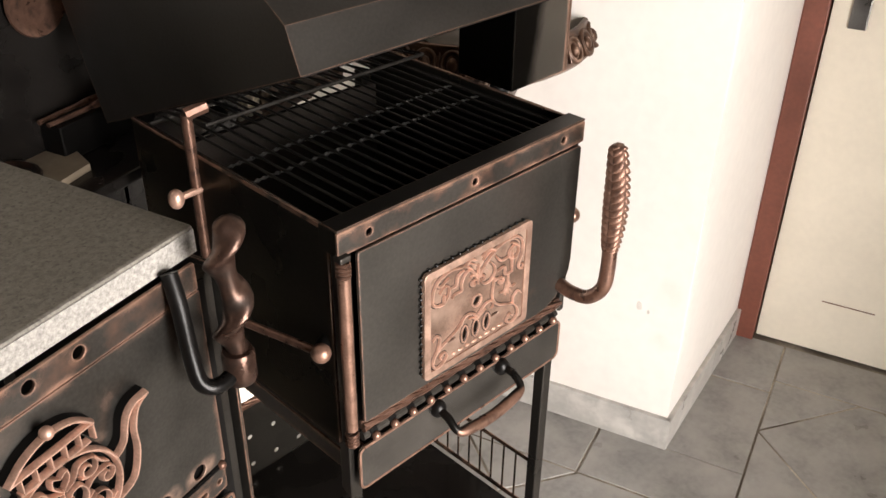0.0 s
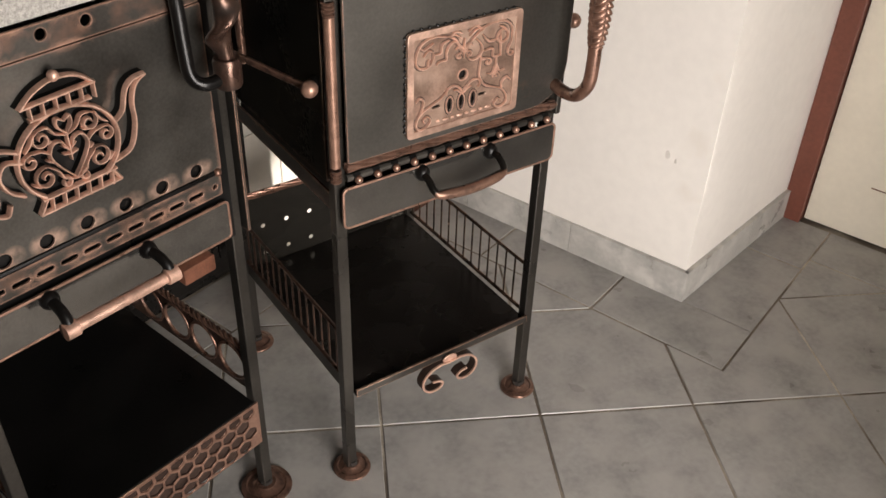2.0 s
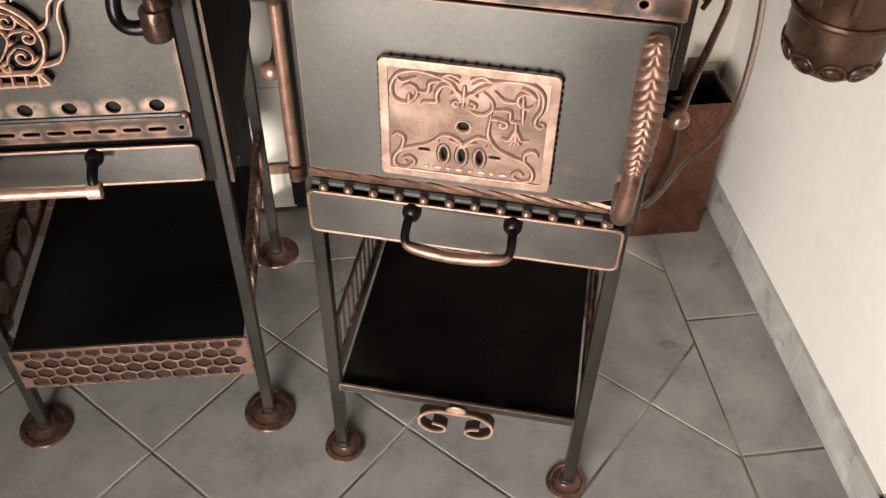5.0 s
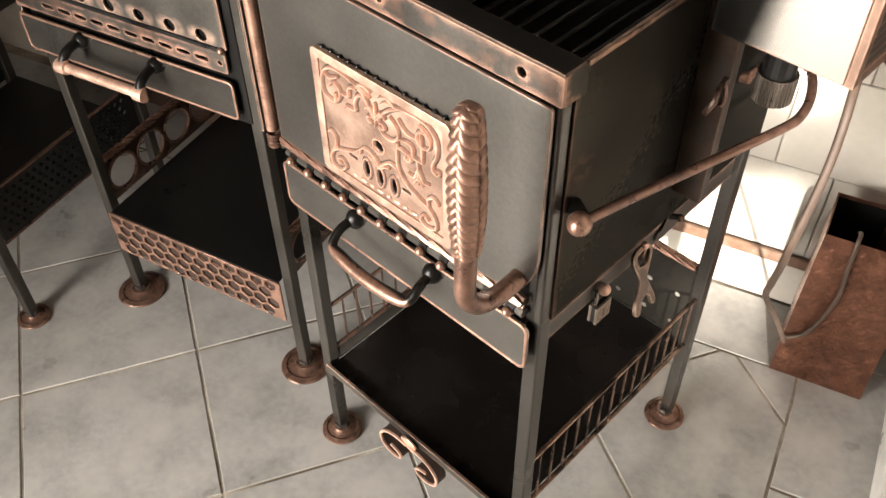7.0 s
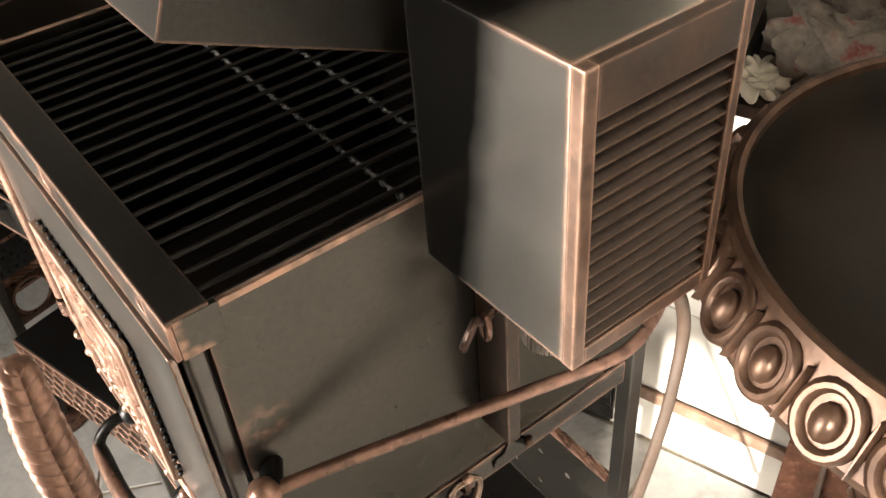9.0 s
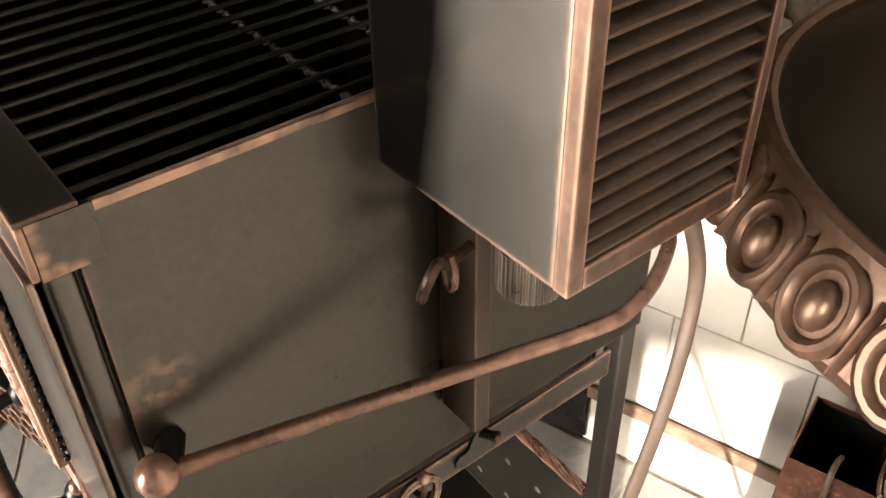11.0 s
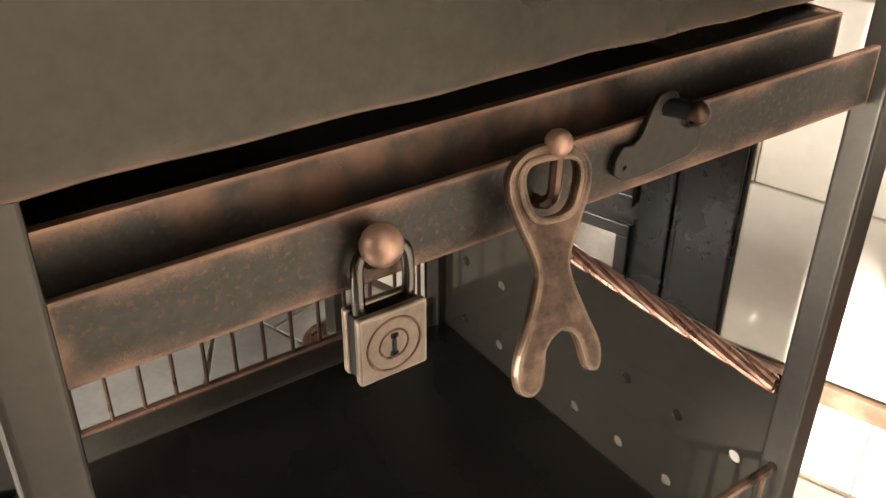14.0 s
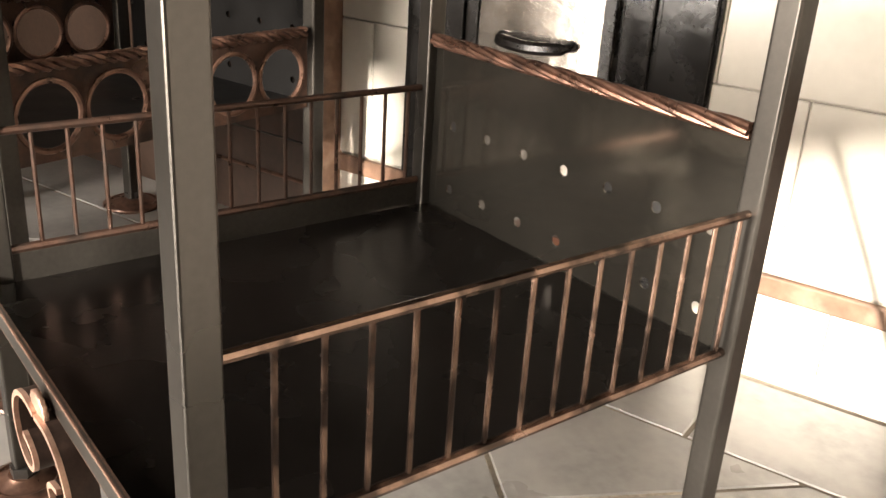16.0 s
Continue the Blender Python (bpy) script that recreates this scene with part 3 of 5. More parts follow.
part("lever", tube([(0.12, 0.006, 1.04), (0.12, -0.045, 1.04), (0.135, -0.05, 1.04), (0.23, -0.05, 1.04)], 0.008), zinc, door)

# skirting tiles of the pillar and the strip, skirting and glazed tiles of the rear wall
for name, a, b, label in (("baseboard_pillar", CORNER, REAR_CORNER, "marbled grey skirting tiles along the pillar"), ("baseboard_door_side", CORNER, DOOR_FOOT, "marbled grey skirting tiles beside the door")):
    way = (b - a).normalized()
    out = Vector((-way.y, way.x)) if name == "baseboard_pillar" else Vector((way.y, -way.x))
    m = Matrix(((way.x, out.x, 0, a.x), (way.y, out.y, 0, a.y), (0, 0, 1, 0), (0, 0, 0, 1)))
    strip = thing(name, m, label, "skirting", kind="structure")
    far = (b - a).length
    x = -0.011
    while x < far - 0.02:
        x1 = min(x + 0.33, far)
        part("skirting_tile", box(x, x1 - 0.0015, 0.0, 0.012, 0.0, 0.088, 0.002), skirt, strip)
        x = x1

REAR = Matrix(((-CU.x, -CV.x, 0, REAR_CORNER.x), (-CU.y, -CV.y, 0, REAR_CORNER.y), (0, 0, 1, 0), (0, 0, 0, 1)))  # x to the left along the wall, y into the room
trim = thing("trim", REAR, "worn brown wooden strip along the tiled wall", "trim", kind="structure")
part("wooden_strip", box(0.005, 1.1130, 0.006, 0.016, 0.112, 0.138, 0.003), wood_strip, trim)
wall_tiles = thing("wall_tiling", REAR, "cream glazed tiles on the rear wall", "wall tiles", kind="structure")
for first, z0, z1 in [(0.165, 0.002, 0.110), (0.235, 0.140, 0.342)] + [(0.1375 if k % 2 else 0.235, 0.344 + 0.2045 * (k - 1), 0.5465 + 0.2045 * (k - 1)) for k in range(1, 7)]:
    shared = None
    for col in range(-1, 5 if z1 < 0.56 else 9):
        x0, x1 = max(first + 0.2045 * col, 0.004), first + 0.2045 * (col + 1) - 0.0018
        x1 = min(x1, 1.1125) if z1 < 0.56 else x1
        if col < 1 or x1 - x0 < 0.2:
            part("wall_tile", box(x0, x1, 0.0, 0.007, z0, z1, 0.0015, segments=1), wall_tile, wall_tiles)
            continue
        ob = part("wall_tile", box(0, 0.2027, 0.0, 0.007, z0, z1, 0.0015, segments=1), wall_tile, wall_tiles) if shared is None else new("wall_tile", shared)
        ob.parent = wall_tiles
        ob.location = (x0, 0, 0)
        shared = ob.data


# ---- helpers for the grills ----
def round_foot(r, tall=0.014):
    return turned([(0, 0), (r * 0.96, 0), (r, 0.003), (r * 0.97, 0.006), (r * 0.78, 0.009), (r * 0.72, 0.0075), (r * 0.45, tall * 0.8), (r * 0.38, tall), (0, tall)], 30)


def hex_nut(r, z0, z1):
    return turned([(0, z0), (r, z0), (r, z1), (0, z1)], 6)


def add_feet(grill, spots, r, z=0.0):
    for x, y in spots:
        foot = part("foot", round_foot(r), copper_dark, grill, "round copper-rubbed foot plate", smooth=True)
        foot.location = (x, y, z)
        part("nut", hex_nut(0.0125, 0.010, 0.024), zinc, foot, "plain steel nut")


def braided_grip(path, r, sides=56, steps=270):
    """A grip with a plaited surface along a path."""
    pts = smooth_path(path, steps // (len(path) - 1))
    bm = bmesh.new()
    n = len(pts)
    rings = []
    s = Vector((1, 0, 0))
    for i, p in enumerate(pts):
        u = i / (n - 1)
        ahead = (pts[min(i + 1, n - 1)] - pts[max(i - 1, 0)]).normalized()
        s = (s - ahead * s.dot(ahead)).normalized()
        t = ahead.cross(s)
        swell = r * (0.50 + 0.50 * math.sin(math.pi * (0.08 + 0.86 * u)) ** 0.8) * (math.sqrt(max(1 - ((u - 0.92) / 0.08) ** 2, 0.03)) if u > 0.92 else 1.0)
        row = []
        for k in range(sides):
            a = 2 * math.pi * k / sides
            lane = (4 * a / (2 * math.pi)) % 1.0
            slant = lane if int(4 * a / (2 * math.pi)) % 2 else 1.0 - lane
            bead = (16 * u + 0.9 * slant) % 1.0
            weave = math.sin(math.pi * bead**0.6) ** 0.7 * (0.25 + 0.75 * math.sin(math.pi * lane) ** 0.6)
            row.append(bm.verts.new(p + swell * (0.80 + 0.30 * weave) * (math.cos(a) * s + math.sin(a) * t)))
        rings.append(row)
    for a, b in zip(rings, rings[1:]):
        for k in range(sides):
            bm.faces.new((a[k], a[(k + 1) % sides], b[(k + 1) % sides], b[k]))
    bm.faces.new(rings[0][::-1])
    bm.faces.new(rings[-1])
    return bm


# ---- main grill ----
G = 0.2065  # half the distance between the legs
grill = thing("charcoal_grill", pose(0.2095, 0, 0), "black steel charcoal grill rubbed with copper, open lid", "grill", "grills in the row")
for x, y, top in ((-0.2095, 0.018, 0.968), (0.2095, 0.018, 0.968), (-0.2060, 0.4575, 0.958), (0.2060, 0.4575, 0.958)):
    part("leg", square_leg(x, y, 0.012, top), leg_steel, grill)
add_feet(grill, [(-G, 0.016), (G, 0.016), (-G, 0.450), (G, 0.450)], 0.037)

# firebox
for s in (-1, 1):
    foot_line = [(0.017 + 0.439 * k / 48, 0.6690 + 0.0016 * noise.noise(Vector((k * 0.31, s * 4.0, 0.5)))) for k in range(49)]
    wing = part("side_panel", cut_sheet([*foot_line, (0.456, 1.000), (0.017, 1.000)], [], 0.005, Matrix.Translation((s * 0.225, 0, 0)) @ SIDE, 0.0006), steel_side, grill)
    part("worn_edge", box(min(s * 0.2262, s * 0.2279), max(s * 0.2262, s * 0.2279), 0.031, 0.4555, 0.9950, 1.0006, 0.0005), worn_edge, wing, "copper-rubbed upper edge")
    part("corner_bar", box(min(s * 0.2140, s * 0.2264), max(s * 0.2140, s * 0.2264), -0.0008, 0.0152, 0.6705, 0.968, 0.0048, segments=4), leg_steel, grill, "dark rounded corner bar", smooth=True)
part("rear_panel", box(-0.1985, 0.1985, 0.450, 0.455, 0.661, 0.935, 0.001), soot, grill)
part("firebox_floor", box(-0.222, 0.222, 0.032, 0.452, 0.70, 0.706), ash, grill)
part("firebox_rear_lining", box(-0.222, 0.222, 0.4410, 0.4450, 0.700, 0.936), ash, grill)
part("firebox_back_strip", box(-0.205, 0.205, 0.020, 0.026, 0.66, 0.97), soot, grill)
lintel = cut_sheet(rounded(-0.2292, 0.2292, 0.969, 1.001, 0.003), [circle(x, 0.9855, 0.0052) for x in (-0.181, 0.0, 0.182)], 0.004, Matrix.Translation((0, -0.003, 0)) @ FRONT, 0.0008)
top_rail = part("lintel", lintel, steel_strip, grill, "angle strip with three holes")
part("top_flange", box(-0.2288, 0.2288, -0.005, 0.025, 1.0015, 1.0045, 0.001), steel_lid, top_rail)
for s in (-1, 1):
    part("corner_tab", box(min(s * 0.2240, s * 0.2282), max(s * 0.2240, s * 0.2282), -0.0008, 0.030, 0.968, 1.001, 0.0004), steel_tab, top_rail)

# grate: wires front to back over three cross bars
grate = part("grate", tube([(-0.214, 0.027, 0.990), (0.214, 0.027, 0.990), (0.214, 0.436, 0.990), (-0.214, 0.436, 0.990)], 0.0032, 8, closed=True), grate_wire, grill, "wire cooking grate")
for y in (0.185, 0.243):
    bar_line = [(-0.214 + 0.428 * k / 168, y, 0.9895) for k in range(169)]
    part("cross_bar", tube(bar_line, [0.0014 if (k // 2) % 2 else 0.0030 for k in range(169)], 6), zinc, grate, "notched bright steel cross bar")
wire = None
for k in range(20):
    x = 0.2030 - 0.02052 * k
    if wire is None:
        ob = part("grate_wire", tube([(0, 0.025, 0.994), (0, 0.437, 0.994)], 0.0021, 7), grate_wire, grate)
        wire = ob.data
    else:
        ob = new("grate_wire", wire)
        ob.parent = grate
    ob.location = (x, 0, 0)

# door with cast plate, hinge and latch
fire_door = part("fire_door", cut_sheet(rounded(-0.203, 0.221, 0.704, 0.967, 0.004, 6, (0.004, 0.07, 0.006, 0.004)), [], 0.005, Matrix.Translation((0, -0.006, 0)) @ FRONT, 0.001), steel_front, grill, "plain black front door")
hinge = part("hinge_pin", tube([(-0.2235, -0.006, 0.706), (-0.2235, -0.006, 0.941)], 0.0082, 14), copper_grip, fire_door, "copper-rubbed hinge rod", smooth=True)
for z0 in (0.681, 0.944):
    for k in range(4):
        part("spring_ring", tube([(-0.2235 + 0.0072 * math.cos(a), -0.006 + 0.0072 * math.sin(a), z0 + 0.0055 * k) for a in (2 * math.pi * j / 14 for j in range(14))], 0.0026, 6, closed=True), copper_dark, hinge, smooth=True)
part("hinge_eye", box(-0.232, -0.216, -0.013, 0.001, 0.964, 0.972, 0.002), steel_plain, hinge)

PLATE = Matrix.Translation((0.0025, -0.0135, 0.8065)) @ FRONT
PW, PH = 0.106, 0.0865


def on_plate(points):
    """Points from a unit plate, 0 to 1 from the lower left, to metres round its centre."""
    return [((s - 0.5) * 2 * PW, (t - 0.5) * 2 * PH) for s, t in points]


PLATE_SLOTS = (0.370, 0.475, 0.580)
holes = [circle(*on_plate([(0.48, 0.50)])[0], 0.0068)]
for k in PLATE_SLOTS:
    cx, cy = on_plate([(k, 0.238)])[0]
    holes.append(circle(cx, cy, 0.0044, 18, 0.0108))
for k in (0.255, 0.668):
    cx, cy = on_plate([(k, 0.255)])[0]
    holes.append(rounded(cx - 0.0070, cx + 0.0070, cy - 0.0022, cy + 0.0022, 0.002, 3))
cast = part("cast_plate", cut_sheet(rounded(-PW, PW, -PH, PH, 0.008), holes, 0.005, PLATE, 0.0012), copper_plate, fire_door, "cast copper-coloured plate with scrollwork and draught holes")
part("rim", cut_sheet(rounded(-PW, PW, -PH, PH, 0.008), [rounded(-PW + 0.0115, PW - 0.0115, -PH + 0.0115, PH - 0.0115, 0.003)], 0.0026, PLATE @ Matrix.Translation((0, 0, 0.0036)), 0.0009), copper_rim, cast, "flat raised copper rim", smooth=True)
# Sheet added so that the holes hold dark shade, not the door's steel.
part("backing", cut_sheet(rounded(-PW + 0.01, PW - 0.01, -PH + 0.01, PH - 0.01, 0.004), [], 0.0008, PLATE @ Matrix.Translation((0, 0, -0.0036))), soot, cast, "black sheet added behind the holes for their shade")
# acanthus scrolls of the upper corners
UPPER_LEFT = ([(0.45, 0.86), (0.39, 0.90), (0.325, 0.90), (0.225, 0.925), (0.125, 0.895), (0.075, 0.81), (0.072, 0.715), (0.105, 0.665), (0.165, 0.66), (0.21, 0.72), (0.21, 0.79), (0.165, 0.81), (0.13, 0.765)], [(0.172, 0.735), (0.167, 0.655)], [(0.215, 0.765), (0.275, 0.765), (0.29, 0.84), (0.345, 0.865)], [(0.10, 0.86), (0.13, 0.83), (0.16, 0.84), (0.21, 0.875)])
UPPER_RIGHT = ([(0.52, 0.86), (0.57, 0.90), (0.64, 0.905), (0.73, 0.925), (0.84, 0.915), (0.905, 0.845), (0.91, 0.73), (0.88, 0.64), (0.885, 0.59), (0.915, 0.575), (0.93, 0.605), (0.905, 0.62)], circle(0.822, 0.78, 0.048, 12, 0.058) + [(0.870, 0.78)], [(0.803, 0.83), (0.812, 0.60)], [(0.79, 0.88), (0.84, 0.85), (0.875, 0.80)])
# strapwork between them
STRAPS = ([(0.24, 0.66), (0.26, 0.685), (0.325, 0.69), (0.325, 0.75), (0.35, 0.815), (0.395, 0.835), (0.43, 0.79), (0.455, 0.73)], [(0.295, 0.915), (0.36, 0.885), (0.41, 0.845), (0.455, 0.75)], [(0.672, 0.915), (0.583, 0.85), (0.516, 0.77), (0.50, 0.71)], [(0.585, 0.815), (0.63, 0.755), (0.64, 0.685), (0.60, 0.63), (0.54, 0.63), (0.505, 0.675)], [(0.645, 0.835), (0.70, 0.76), (0.775, 0.765)], [(0.643, 0.68), (0.735, 0.683), (0.745, 0.605), (0.815, 0.60)], [(0.34, 0.89), (0.40, 0.925), (0.455, 0.90)], [(0.51, 0.90), (0.57, 0.935), (0.63, 0.905)])
# palmette, stems and volutes
FLEUR = ([(0.48, 0.85), (0.477, 0.665)], [(0.405, 0.76), (0.43, 0.775), (0.47, 0.72)], [(0.555, 0.76), (0.53, 0.775), (0.485, 0.72)], [(0.44, 0.80), (0.455, 0.77), (0.476, 0.74)], [(0.52, 0.80), (0.505, 0.77), (0.480, 0.74)], spiral(0.44, 0.69, 0.030, 0.008, 60, 0.9, 10), spiral(0.52, 0.69, 0.030, 0.008, 120, -0.9, 10))
STEMS = ([(0.635, 0.64), (0.625, 0.53), (0.627, 0.445), (0.68, 0.345), (0.77, 0.295), (0.835, 0.26)], spiral(0.700, 0.565, 0.034, 0.010, 100, -1.0, 10), [(0.635, 0.60), (0.66, 0.605), (0.70, 0.60)], [(0.775, 0.60), (0.78, 0.40)], [(0.70, 0.45), (0.745, 0.44), (0.776, 0.52), (0.81, 0.45), (0.855, 0.455)], [(0.745, 0.40), (0.778, 0.45), (0.812, 0.405)])
VOLUTES = ([(0.345, 0.395), (0.285, 0.33), (0.205, 0.285), (0.14, 0.25), (0.09, 0.195), (0.075, 0.125), (0.10, 0.075), (0.15, 0.075), (0.20, 0.135), (0.175, 0.185), (0.135, 0.165), (0.15, 0.13)], [(0.07, 0.355), (0.10, 0.385), (0.135, 0.35), (0.125, 0.27), (0.09, 0.21)], [(0.77, 0.295), (0.84, 0.26), (0.89, 0.185), (0.89, 0.105), (0.83, 0.075), (0.78, 0.115), (0.81, 0.17), (0.845, 0.135)], [(0.92, 0.325), (0.885, 0.365), (0.84, 0.325), (0.845, 0.26)], [(0.335, 0.345), (0.34, 0.385), (0.37, 0.415), (0.42, 0.41), (0.465, 0.37), (0.48, 0.34), (0.51, 0.375), (0.565, 0.425), (0.62, 0.415), (0.635, 0.37), (0.615, 0.345)], [(0.40, 0.375), (0.44, 0.36), (0.478, 0.325), (0.52, 0.36), (0.56, 0.375)])
STROKES = UPPER_LEFT + UPPER_RIGHT + STRAPS + FLEUR + STEMS + VOLUTES
# Wider dark ridges under the scrolls: patina with the grooves' shade in the colour.
bm = bmesh.new()
for line in STROKES:
    ridge(bm, on_plate(line), 0.0082, 0.0006, PLATE, 0.0024, taper=True)
for k in PLATE_SLOTS:
    ridge(bm, circle(*on_plate([(k, 0.238)])[0], 0.0066, 18, 0.0140), 0.0065, 0.0005, PLATE, 0.0024, steps=1, closed=True)
part("patina_line", bm, patina, cast, "dark patina with groove shade along the scrolls")
bm = bmesh.new()
for line in STROKES:
    ridge(bm, on_plate(line), 0.0046, 0.0042, PLATE, 0.0022, taper=True)
ridge(bm, circle(*on_plate([(0.48, 0.50)])[0], 0.0094, 20), 0.0030, 0.0026, PLATE, 0.002, steps=1, closed=True)
for k in PLATE_SLOTS:
    ridge(bm, circle(*on_plate([(k, 0.238)])[0], 0.0066, 18, 0.0140), 0.0028, 0.0026, PLATE, 0.002, steps=1, closed=True)
for k in range(8):
    cx, cy = on_plate([(0.27 + 0.065 * k, 0.108)])[0]
    bmesh.ops.create_uvsphere(bm, u_segments=10, v_segments=6, radius=1.0, matrix=PLATE @ Matrix.Translation((cx, cy, 0.0028)) @ Matrix.Diagonal((0.0062 if k % 2 else 0.0040, 0.0026, 0.0022, 1)))
part("scrollwork", bm, copper, cast, "raised copper scrolls", smooth=True)
stud = None
for k in range(16):
    for s in (-1, 1):
        spots = [(0.0025 + s * (PW + 0.0005), -0.0112, 0.8065 - PH + 0.012 + k * (2 * PH - 0.02) / 15)]
        if k < 14:
            spots.append((0.0025 - PW + 0.014 + k * (2 * PW - 0.028) / 13, -0.0112, 0.8065 + s * (PH + 0.0005)))
        for spot in spots:
            if stud is None:
                ob = part("rim_stud", ball((0, 0, 0), 0.0026, None, 8, 6), soot, cast)
                stud = ob.data
            else:
                ob = new("rim_stud", stud)
                ob.parent = cast
            ob.location = spot

latch = part("latch", tube(smooth_path([(0.198, -0.006, 0.737), (0.197, -0.035, 0.734), (0.196, -0.066, 0.742), (0.197, -0.088, 0.769), (0.198, -0.092, 0.804), (0.199, -0.091, 0.840)], 7), [0.011] * 12 + [0.0112] * 24, 14), copper_dark, fire_door, "J-shaped latch with a plaited copper grip", smooth=True)
part("grip", braided_grip([(0.1992, -0.091, 0.836), (0.1995, -0.092, 0.886), (0.198, -0.091, 0.946), (0.1948, -0.086, 1.004)], 0.0172), grip_copper, latch, "plaited copper-coloured grip", smooth=True)

# twisted bar and beaded bar over the drawer
part("twisted_bar", rope((-0.205, -0.004, 0.697), (0.205, -0.004, 0.697), 0.0075, 2.6, 4), copper_dark, grill, smooth=True)
bead_bar = part("bead_bar", tube([(-0.203, 0.0, 0.676), (0.203, 0.0, 0.676)], 0.0068, 10), steel_plain, grill, "bar with copper beads")
bead = None
for k in range(12):
    x = -0.1865 + 0.373 * k / 11
    part("collar", tube([(x - 0.006, 0.0, 0.676), (x + 0.006, 0.0, 0.676)], 0.0088, 10), soot, bead_bar)
    if bead is None:
        first = part("bead", ball((0, -0.0105, 0.674), 0.0066), copper_grip, bead_bar, smooth=True)
        bead, ob = first.data, first
    else:
        ob = new("bead", bead)
        ob.parent = bead_bar
    ob.location = (x, 0, 0)

# ash drawer
drawer = part("ash_drawer", cut_sheet(rounded(-0.2135, 0.2135, 0.585, 0.661, 0.011), [], 0.004, Matrix.Translation((0, -0.004, 0)) @ FRONT, 0.0008), steel_pale, grill, "brushed steel ash drawer with copper edge")
ring = rounded(-0.2115, 0.2115, 0.587, 0.659, 0.010)
bm = bmesh.new()
ridge(bm, ring, 0.004, 0.0012, Matrix.Translation((0, -0.006, 0)) @ FRONT, 0.0, steps=1, closed=True)
part("edge_bead", bm, copper_grip, drawer, smooth=True)
part("tray_floor", box(-0.186, 0.186, 0.0, 0.428, 0.588, 0.591), steel_stained, drawer)
for s in (-1, 1):
    part("tray_side", box(min(s * 0.186, s * 0.190), max(s * 0.186, s * 0.190), 0.0, 0.432, 0.588, 0.640), tray_steel, drawer)
part("tray_back", box(-0.186, 0.186, 0.428, 0.432, 0.588, 0.640), steel_stained, drawer)
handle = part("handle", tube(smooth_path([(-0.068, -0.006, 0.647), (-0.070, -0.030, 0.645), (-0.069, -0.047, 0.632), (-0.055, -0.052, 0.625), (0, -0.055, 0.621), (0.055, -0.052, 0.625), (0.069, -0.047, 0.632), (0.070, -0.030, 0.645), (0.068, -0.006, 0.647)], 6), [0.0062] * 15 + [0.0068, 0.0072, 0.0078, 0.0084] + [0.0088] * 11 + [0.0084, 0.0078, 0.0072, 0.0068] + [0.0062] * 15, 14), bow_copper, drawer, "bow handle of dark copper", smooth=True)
for s in (-1, 1):
    part("handle_boss", ball((s * 0.068, -0.008, 0.647), 0.0130, squash=1.1), soot, handle, smooth=True)

# side bars with hooks, and the rods along the sides
for s in (-1, 1):
    part("hook_bar", box(min(s * 0.2030, s * 0.2065), max(s * 0.2030, s * 0.2065), 0.0285, 0.447, 0.592, 0.6245, 0.001), steel_stained, grill)
    rod = part("side_rod", tube(smooth_path([(s * 0.2475, 0.018, 0.831), (s * 0.262, 0.085, 0.829), (s * 0.290, 0.195, 0.828), (s * 0.314, 0.290, 0.827), (s * 0.3165, 0.322, 0.828), (s * 0.309, 0.353, 0.831), (s * 0.293, 0.385, 0.833), (s * 0.278, 0.402, 0.832), (s * 0.258, 0.404, 0.829), (s * 0.242, 0.388, 0.827), (s * 0.236, 0.360, 0.826), (s * 0.2345, 0.346, 0.824)], 6), 0.0056, 10), copper_dark, grill, "bent copper-rubbed rod with a ball end", smooth=True)
    part("boss", tube([(s * 0.2270, 0.3465, 0.8215), (s * 0.2385, 0.3455, 0.8245)], 0.0062, 10), copper_dark, rod, smooth=True)
    part("ball_end", ball((s * 0.2475, 0.016, 0.831), 0.0130), copper_grip, rod, smooth=True)
    part("boss", tube([(s * 0.226, 0.034, 0.831), (s * 0.2475, 0.022, 0.831)], 0.009, 10), soot, rod, smooth=True)
for y, z, r in ((0.1360, 0.614, 0.0080), (0.2155, 0.6325, 0.0056)):
    hook = part("hook", tube(smooth_path([(0.206, y, 0.604), (0.2105, y, 0.604), (0.2150, y, 0.607), (0.2170, y + 0.001, 0.612), (0.2175, y + 0.001, z)], 4), 0.0028, 8), copper_dark, grill, "bent hook with a ball tip", smooth=True)
    part("hook_ball", ball((0.2175, y + 0.001, z), r), copper, hook, smooth=True)
peg = part("hook", tube([(0.207, 0.2835, 0.6285), (0.2125, 0.288, 0.6285), (0.2185, 0.2925, 0.627)], 0.0042, 10), soot, grill, "short peg with a ball tip", smooth=True)
part("hook_ball", ball((0.2190, 0.293, 0.627), 0.0056), iron_brown, peg, smooth=True)
cloud = cut_sheet([(0.2565, 0.604), (0.2565, 0.611), (0.2607, 0.6165), (0.2665, 0.6155), (0.2707, 0.618), (0.2755, 0.630), (0.279, 0.635), (0.285, 0.6365), (0.290, 0.634), (0.2934, 0.6276), (0.294, 0.619), (0.299, 0.616), (0.305, 0.6155), (0.3095, 0.611), (0.3085, 0.604), (0.302, 0.601), (0.2757, 0.599), (0.262, 0.600)], [circle(0.2625, 0.606, 0.0010, 8)], 0.003, Matrix.Translation((0.2085, 0, 0)) @ SIDE, 0.0006)
part("hook_plate", cloud, steel_plain, grill, "small cloud-shaped plate")

